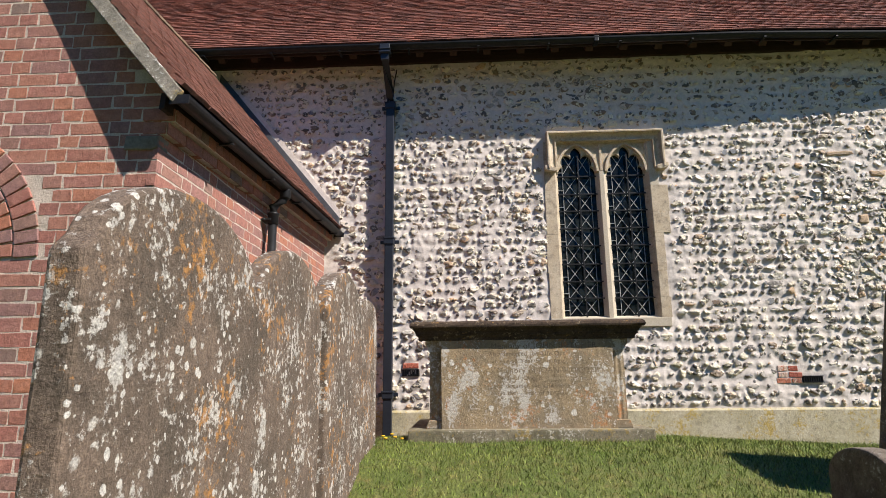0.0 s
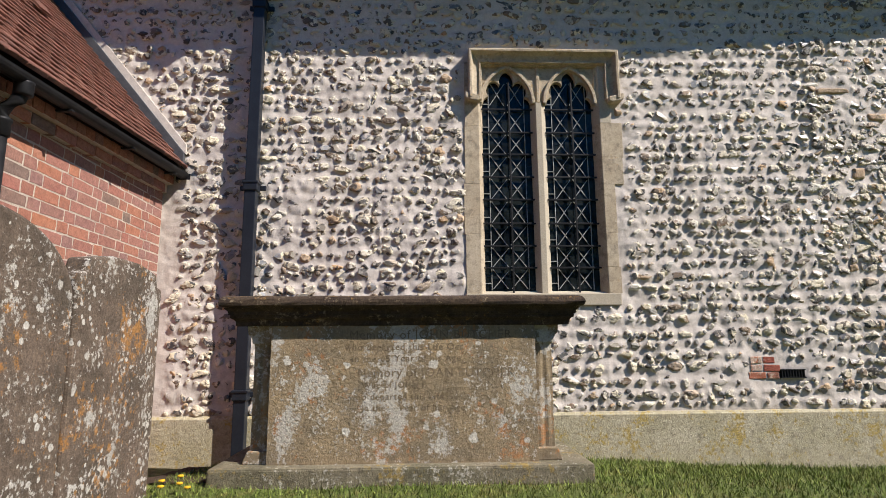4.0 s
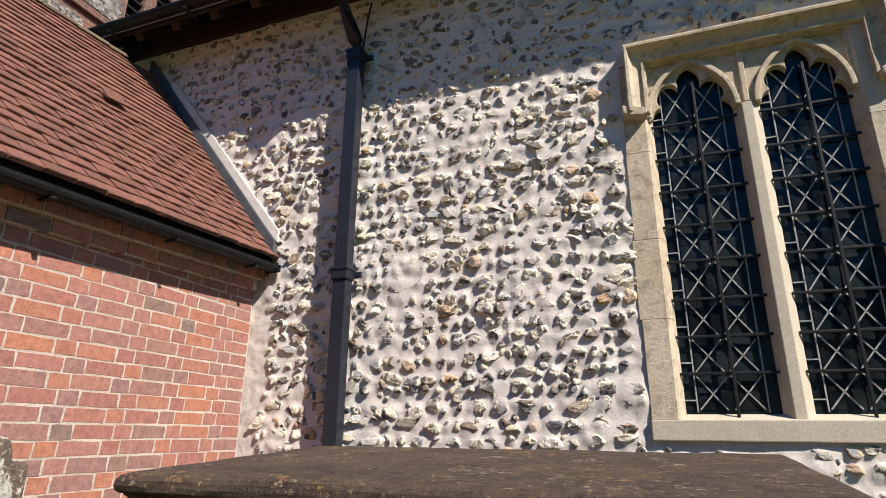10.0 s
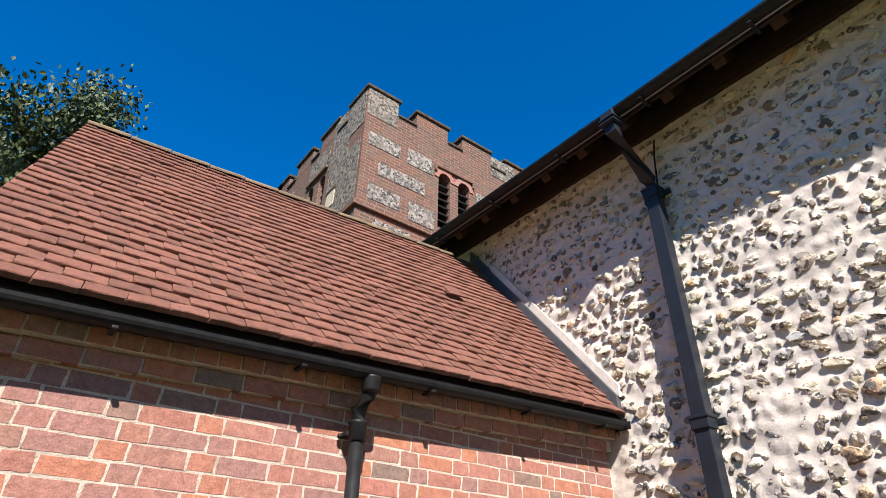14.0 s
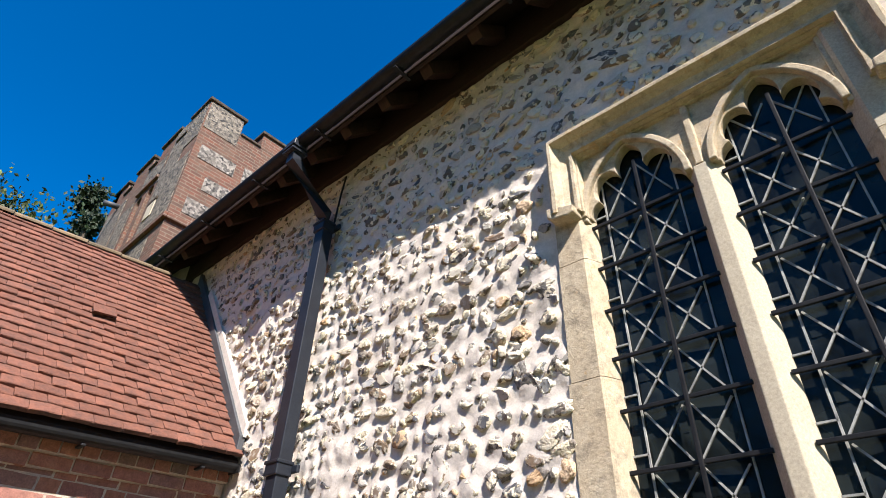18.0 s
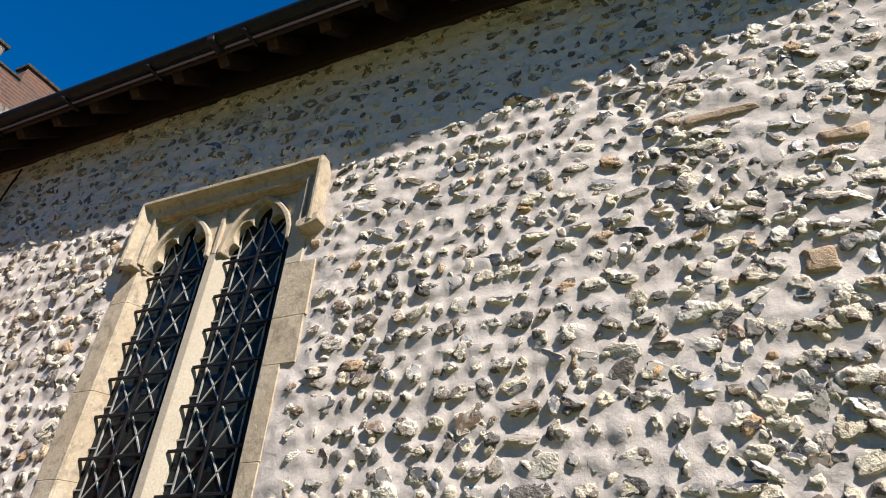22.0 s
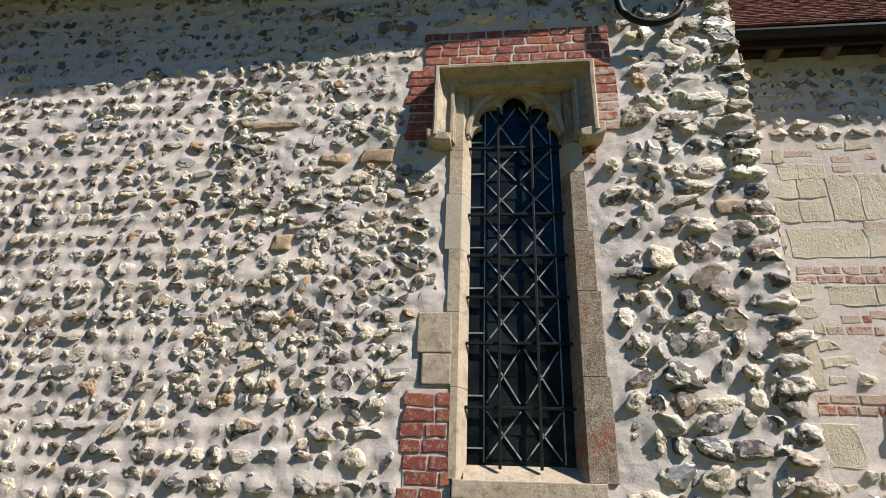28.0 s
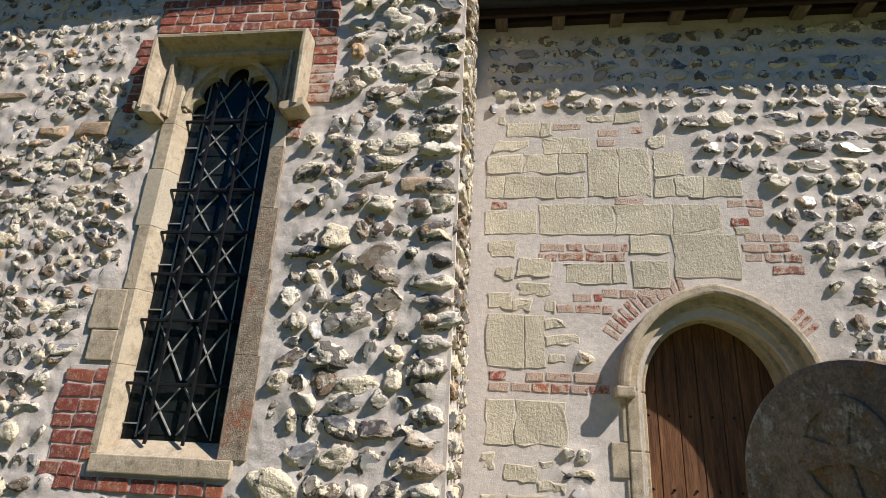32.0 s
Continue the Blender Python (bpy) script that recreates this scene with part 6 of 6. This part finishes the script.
def build_tomb():
    t = thing("chest_tomb", "weathered stone chest tomb with moulded slab, fluted corner pilasters and inscription", "tomb")
    x0, x1, yf, yb = -1.30, 0.30, -1.905, -1.12
    zb = 0.26
    yp = yf - 0.07
    box("base_step", x0 - 0.17, x1 + 0.17, yf - 0.15, yb + 0.15, zb - 0.14, zb + 0.075, BASE_STONE, t, "mossy stone base", 0.015)
    box("front_panel", x0 + 0.10, x1 - 0.10, yp, yp + 0.10, zb + 0.075, 1.06, TOMB_STONE, t, "inscribed panel with orange and white lichen")
    box("back_panel", x0 + 0.10, x1 - 0.10, yb - 0.08, yb, zb + 0.075, 1.06, TOMB_STONE, t)
    box("end_panel", x0 + 0.02, x0 + 0.09, yp + 0.09, yb - 0.09, zb + 0.075, 1.06, TOMB_STONE, t)
    box("end_panel", x1 - 0.09, x1 - 0.02, yp + 0.09, yb - 0.09, zb + 0.075, 1.06, TOMB_STONE, t)
    for cx in (x0 + 0.05, x1 - 0.05):
        for cy, s_ in ((yp + 0.10, -1), (yb - 0.03, 1)):
            bm = bmesh.new()
            ring = []
            n = 40
            for i in range(n):
                a = 2 * math.pi * i / n
                sx, sy = math.cos(a), math.sin(a)
                k = 1 / max(abs(sx), abs(sy))
                px, py = sx * k * 0.052, sy * k * 0.052
                d = 1 - 0.085 * (0.5 + 0.5 * math.cos(i * 2 * math.pi / 5 + 0.3))
                ring.append((cx + px * d, cy + py * d))
            bm.free()
            prism("pilaster", ring, [], "z", zb + 0.135, 1.0, TOMB_STONE, t, "fluted corner pilaster")
            prism("pilaster_base", [(cx - 0.082, zb + 0.074), (cx + 0.082, zb + 0.074), (cx + 0.075, zb + 0.10), (cx + 0.056, zb + 0.14), (cx - 0.056, zb + 0.14), (cx - 0.075, zb + 0.10)], [], "y", cy - 0.078, cy + 0.078, TOMB_STONE, t, "", 0.006)
            prism("capital", [(cx - 0.053, 0.945), (cx + 0.053, 0.945), (cx + 0.058, 0.955), (cx + 0.058, 0.965), (cx + 0.068, 0.985), (cx + 0.083, 1.0), (cx + 0.085, 1.04), (cx - 0.085, 1.04), (cx - 0.083, 1.0), (cx - 0.068, 0.985), (cx - 0.058, 0.965), (cx - 0.058, 0.955)], [], "y", cy - 0.068, cy + 0.068, TOMB_STONE, t, "moulded capital", 0.003)
    TILT = Matrix.Translation((0, yf - 0.1, 1.15)) @ pose(0, 0, 0, 3.0, 0, 0) @ Matrix.Translation((0, 0.1 - yf, -1.15))
    moulding("cornice", x0, x1, yf, yb, [(0.076, 1.036), (0.084, 1.040), (0.087, 1.062), (0.094, 1.072), (0.108, 1.080), (0.108, 1.096), (0.116, 1.098), (0.118, 1.112), (0.130, 1.126), (0.138, 1.134)], DARK_STONE, t, "dark moulded cornice", TILT)
    moulding("slab", x0, x1, yf, yb, [(0.132, 1.135), (0.146, 1.137), (0.156, 1.146), (0.159, 1.160), (0.155, 1.176), (0.145, 1.187), (0.125, 1.193), (0.06, 1.196)], DARK_STONE, t, "dark lichened stone ledger slab", TILT)
    words = (("Memory of JOHN BUTCHER", 0.968, 0.052, -0.36), ("who departed this Life Oct", 0.910, 0.040, -0.50), ("in the 65 Year of his Age.", 0.850, 0.040, -0.48), ("Memory of JOAN BUTCHER", 0.772, 0.050, -0.33), ("Wife of JOHN B", 0.715, 0.036, -0.55), ("who departed this Life Au", 0.655, 0.038, -0.50), ("in the    Year of her Age", 0.598, 0.038, -0.45))
    for k, (text, z, size, cx) in enumerate(words):
        cu = bpy.data.curves.new("inscription", "FONT")
        cu.body, cu.size, cu.align_x, cu.extrude = text, size * 1.25, "CENTER", 0.0008
        cu.space_character = 1.12
        tmp = bpy.data.objects.new("inscription", cu)
        scene.collection.objects.link(tmp)
        me = bpy.data.meshes.new_from_object(tmp.evaluated_get(bpy.context.evaluated_depsgraph_get()))
        bpy.data.objects.remove(tmp)
        me.materials.append(LETTER)
        link("inscription_line", me, t, "worn cut letters", pose(cx, yp - 0.0006, z, 90, 0, 0))["kind"] = "stuff"


build_tomb()

# ---- headstones ----


def headstone(name, label, x, y, z0, z1, width, thick, material, lean=0.0, turn=0.0, head="shoulder", group="headstones", rise=0.78):
    """A slab whose faces look along x, standing in the turf; its head is shouldered, round or a low gable."""
    h, w = z1 - z0, width / 2
    if head == "shoulder":
        s_ = h - w * rise
        ring = [(-w, -0.25), (w, -0.25), (w, s_)] + [(w * 0.93 * math.cos(radians(a)), s_ + w * rise * math.sin(radians(a))) for a in range(8, 173, 9)] + [(-w, s_)]
    elif head == "round":
        s_ = h - w * 0.62
        ring = [(-w, -0.25), (w, -0.25)] + [(w * math.cos(radians(a)), s_ + w * 0.62 * math.sin(radians(a))) for a in range(0, 181, 9)]
    else:
        ring = [(-w * 1.2, -0.3), (w * 1.2, -0.3), (w, h - 0.10), (w * 0.5, h - 0.03), (0, h), (-w * 0.5, h - 0.03), (-w, h - 0.10)]
    ob = prism(name, ring, [], "x", -thick / 2, thick / 2, material, None, "", 0.012)
    ob.matrix_world = pose(x, y, z0, lean, 0, turn)
    return tagged(ob, label, "headstone", group)


def flat_headstone(x, y, z0, z1, width):
    h, w = z1 - z0, width / 2
    ring = [(-w, -0.25), (w, -0.25), (w, h - 0.10), (w - 0.05, h - 0.09), (w - 0.07, h - 0.03), (0.12, h), (-0.12, h), (-w + 0.07, h - 0.03), (-w + 0.05, h - 0.09), (-w, h - 0.10)]
    ob = prism("headstone", ring, [], "x", -0.05, 0.05, GRAVE_STONE, None, "", 0.012)
    ob.matrix_world = pose(x, y, z0)
    return tagged(ob, "flat-topped headstone with cut shoulders beside the tomb", "headstone", "headstones")


headstone("headstone", "tall round-topped headstone crusted with white and orange lichen", -1.745, -5.24, -0.35, 1.262, 0.94, 0.08, GRAVE_STONE, 0, 0, "shoulder", "headstones", 0.5)
headstone("headstone", "round-topped lichened headstone standing in the turf", -1.755, -4.32, -0.2, 1.30, 0.93, 0.08, GRAVE_STONE, 0, 0, "shoulder", "headstones", 0.62)
headstone("headstone", "grey-brown lichened headstone near the vestry wall", -1.74, -3.36, -0.1, 1.37, 0.93, 0.10, GRAVE_STONE, 0, 0, "round")
flat_headstone(-1.76, -2.49, 0.1, 1.315, 0.70)
headstone("headstone", "tall dark weathered headstone leaning a little on the grass", 1.80, -3.0, 0.12, 1.33, 0.66, 0.13, GREY_STONE, 14, 0, "gable")
box("headstone_plinth", 1.72, 1.94, -3.56, -2.68, -0.2, 0.32, GREY_STONE, None, "", 0.02)
tagged(bpy.data.objects["headstone_plinth"], "dark stone plinth under the tall headstone", "plinth")
headstone("headstone", "low rounded headstone on the grass", 1.02, -3.67, -0.2, 0.39, 0.56, 0.12, GREY_STONE, 0, 0, "round")


def carved_stone():
    t = thing("carved_headstone", "grey round-topped headstone carved with a cross in a ring", "headstone", "headstones")
    w = 0.25
    ring = [(-w, -1.6), (w, -1.6)] + [(w * math.cos(radians(a)), -0.21 + 0.21 * math.sin(radians(a))) for a in range(0, 181, 9)]
    prism("slab", ring, [], "x", 0.0, 0.13, CROSS_STONE, t, "lichened stone slab", 0.012)
    circle = lambda r: [(r * math.cos(radians(a)), -0.165 + r * math.sin(radians(a))) for a in range(0, 360, 12)]
    prism("carved_ring", circle(0.102), [circle(0.078)], "x", -0.006, 0.004, CROSS_STONE, t, "", 0.003)
    for k in range(4):
        arm = [(0.012, 0.0), (0.034, 0.084), (-0.034, 0.084), (-0.012, 0.0)]
        c, q = math.cos(math.pi / 2 * k), math.sin(math.pi / 2 * k)
        prism("cross_arm", [(u * c - v * q, -0.165 + u * q + v * c) for u, v in arm], [], "x", -0.005 - 0.0004 * k, 0.004, CROSS_STONE, t, "", 0.003)
    t.matrix_world = pose(7.34, -1.62, 1.533, 0, 0, 20)


carved_stone()

# ---- plants ----


def build_tree(name, label, x, y, z0, height, crown_r, leaf_mat, seed, crown_low=0.35, count=5200, leaf=0.11, conical=False):
    r = random.Random(seed)
    t = thing(name, label, "tree", "", "", pose(x, y, z0))
    verts, faces, n = [], [], 0
    bm = bmesh.new()

    def limb(a, b, ra, rb):
        d = (b - a)
        m = Matrix.Translation((a + b) / 2) @ d.to_track_quat("Z", "Y").to_matrix().to_4x4()
        bmesh.ops.create_cone(bm, cap_ends=True, segments=7, radius1=ra, radius2=rb, depth=d.length, matrix=m)
    top = Vector((0.02 * height, 0, height * 0.9))
    limb(Vector((0, 0, -0.3)), Vector((0.1, 0, height * 0.4)), 0.035 * height, 0.022 * height)
    limb(Vector((0.1, 0, height * 0.4)), top, 0.022 * height, 0.004 * height)
    tips = []
    for k in range(26):
        zz = height * r.uniform(crown_low, 0.92)
        a = r.uniform(0, 2 * math.pi)
        f = (zz / height - crown_low) / (1 - crown_low)
        reach = crown_r * ((1 - f) * 0.95 + 0.08 if conical else math.sqrt(max(0.05, 1 - (2 * f - 0.85) ** 2 * 0.9))) * r.uniform(0.65, 1.0)
        b = Vector((math.cos(a) * reach, math.sin(a) * reach, zz + (0.0 if conical else 0.12 * reach)))
        limb(Vector((0.05, 0, zz - 0.25 * reach)), b, 0.008 * height, 0.002 * height)
        tips.append((b, Vector((0.05, 0, zz - 0.2 * reach))))
    part("trunk", bm, BARK, t)
    for k in range(count):
        b, a = tips[r.randrange(len(tips))]
        c = a.lerp(b, r.uniform(0.45, 1.08)) + Vector((r.gauss(0, 1), r.gauss(0, 1), r.gauss(0, 0.8))) * crown_r * 0.105
        s_ = leaf * r.uniform(0.6, 1.4)
        q = Euler((r.uniform(0, 6.3), r.uniform(0, 6.3), r.uniform(0, 6.3))).to_matrix()
        for p in ((-0.5, 0, 0), (0, -0.32, 0.06), (0.5, 0, 0), (0, 0.32, 0.06)):
            verts.append(c + q @ Vector(p) * s_)
        faces.append((n, n + 1, n + 2, n + 3))
        n += 4
    raw("crown", verts, faces, leaf_mat, t)
    return t


build_tree("tree", "broad-leaved tree with an uneven green crown behind the vestry", -14.8, -4.4, -0.8, 14.1, 3.7, LEAF, 1, 0.3, 42000, 0.13)
build_tree("tree", "broad-leaved tree with a light green crown beyond the tower", -24.0, -2.2, -0.8, 17.7, 4.2, LIGHT_LEAF, 2, 0.3, 26000, 0.19)
build_tree("conifer", "dark conifer rising behind the vestry roof", -24.0, 1.7, -0.8, 20.8, 2.6, DARK_LEAF, 3, 0.2, 12000, 0.22, True)


def build_unseen_woods():
    """An unseen belt of trees far across the churchyard, facing the church, added to dim sky fill and glass
    reflections.
    """
    r = random.Random(12)
    verts, faces, n = [], [], 0
    for k in range(16000):
        x = r.uniform(-60, 60)
        top = 12.5 + 3.0 * noise.noise((x * 0.16, 0, 3)) + 1.2 * noise.noise((x * 0.6, 0, 9))
        c = Vector((x, -32 + r.gauss(0, 1.6) + 0.012 * x * x, -1.5 + (top + 1.5) * r.random() ** 0.8))
        q = Euler((r.uniform(0, 6.3), r.uniform(0, 6.3), r.uniform(0, 6.3))).to_matrix()
        s_ = r.uniform(0.5, 1.3)
        for p in ((-0.5, 0, 0), (0, -0.4, 0.06), (0.5, 0, 0), (0, 0.4, 0.06)):
            verts.append(c + q @ Vector(p) * s_)
        faces.append((n, n + 1, n + 2, n + 3))
        n += 4
    ob = raw("far_woods", verts, faces, LEAF)
    tagged(ob, "unseen belt of dark green trees added to cut low sky light", "woods", "", "stuff")


build_unseen_woods()


def build_grass():
    r = random.Random(9)
    verts, faces, n = [], [], 0
    for k in range(120000):
        x, y = r.uniform(-1.75, 4.6), -0.95 - 3.4 * r.random() ** 1.15
        if -1.5 < x < 0.5 and -2.06 < y < -0.95:
            continue
        h = r.uniform(0.012, 0.040) * (1.7 if -1.2 < y else 1.0)
        a = r.uniform(0, 6.28)
        z = ground_z(x, y) - 0.003
        dx, dy = math.cos(a) * 0.003, math.sin(a) * 0.003
        lx, ly = r.gauss(0, 0.5) * h, r.gauss(0, 0.5) * h
        verts += [(x - dx, y - dy, z), (x + dx, y + dy, z), (x + lx, y + ly, z + h)]
        faces.append((n, n + 1, n + 2))
        n += 3
    ob = raw("grass", verts, faces, GRASS_BLADE)
    tagged(ob, "short mown churchyard grass blades", "grass", "", "stuff")


build_grass()


def flower(x, y):
    t = thing("dandelion", "small yellow flower at the edge of the turf", "flower", "yellow flowers by the tomb")
    z = ground_z(x, y)
    sweep("stem", [(x, y, z - 0.01), (x + 0.006, y, z + 0.05)], ring_section(0.002, 5), GRASS_BLADE, t)
    lathe("flower_head", [(0.004, 0), (0.016, 0.006), (0.014, 0.012), (0.004, 0.014)], (x + 0.006, y, z + 0.048), YELLOW, t, "", 10)


for px, py in ((-1.56, -2.16), (-1.60, -2.05), (-1.50, -2.22), (-1.66, -2.12), (-1.63, -2.2)):
    flower(px, py)


def build_dark_ground():
    xs, ys = np.linspace(-1.95, -1.42, 20), np.linspace(-1.98, -0.9, 50)
    verts = [(x + 0.04 * noise.noise((y * 3, 1, x)), y, ground_z(x, y) + 0.006 + 0.012 * abs(noise.noise((x * 14, y * 14, 5))) - 0.03 * max(0.0, abs(x + 1.68) - 0.2) / 0.07) for y in ys for x in xs]
    faces = [(j * 20 + i, j * 20 + i + 1, (j + 1) * 20 + i + 1, (j + 1) * 20 + i) for j in range(49) for i in range(19)]
    ob = raw("soil_patch", verts, faces, DARK_GROUND, None, "", True)
    tagged(ob, "dark brown patch of ground between the headstones and the tomb", "soil", "", "stuff")


build_dark_ground()


def build_gravel():
    r = random.Random(4)
    verts, faces, n = [], [], 0
    base = np.array([(1, 0, 0), (-1, 0, 0), (0, 1, 0), (0, -1, 0), (0, 0, 0.8), (0, 0, -0.8)], float)
    tri = [(0, 2, 4), (2, 1, 4), (1, 3, 4), (3, 0, 4), (2, 0, 5), (1, 2, 5), (3, 1, 5), (0, 3, 5)]
    for k in range(5000):
        x, y = r.uniform(-1.6, 6.3), r.uniform(-0.5, -0.1)
        s_ = r.uniform(0.008, 0.018)
        q = np.array(Euler((r.uniform(0, 6), r.uniform(0, 6), r.uniform(0, 6))).to_matrix())
        v = base @ q.T * s_ * np.array([1, 1, 0.7]) + np.array([x, y, ground_z(x, y) + 0.003])
        verts.append(v)
        faces += [tuple(i + n for i in f) for f in tri]
        n += 6
    ob = raw("gravel", np.concatenate(verts), faces, GRAVEL)
    tagged(ob, "strip of loose flint gravel along the wall", "gravel", "", "stuff")


build_gravel()
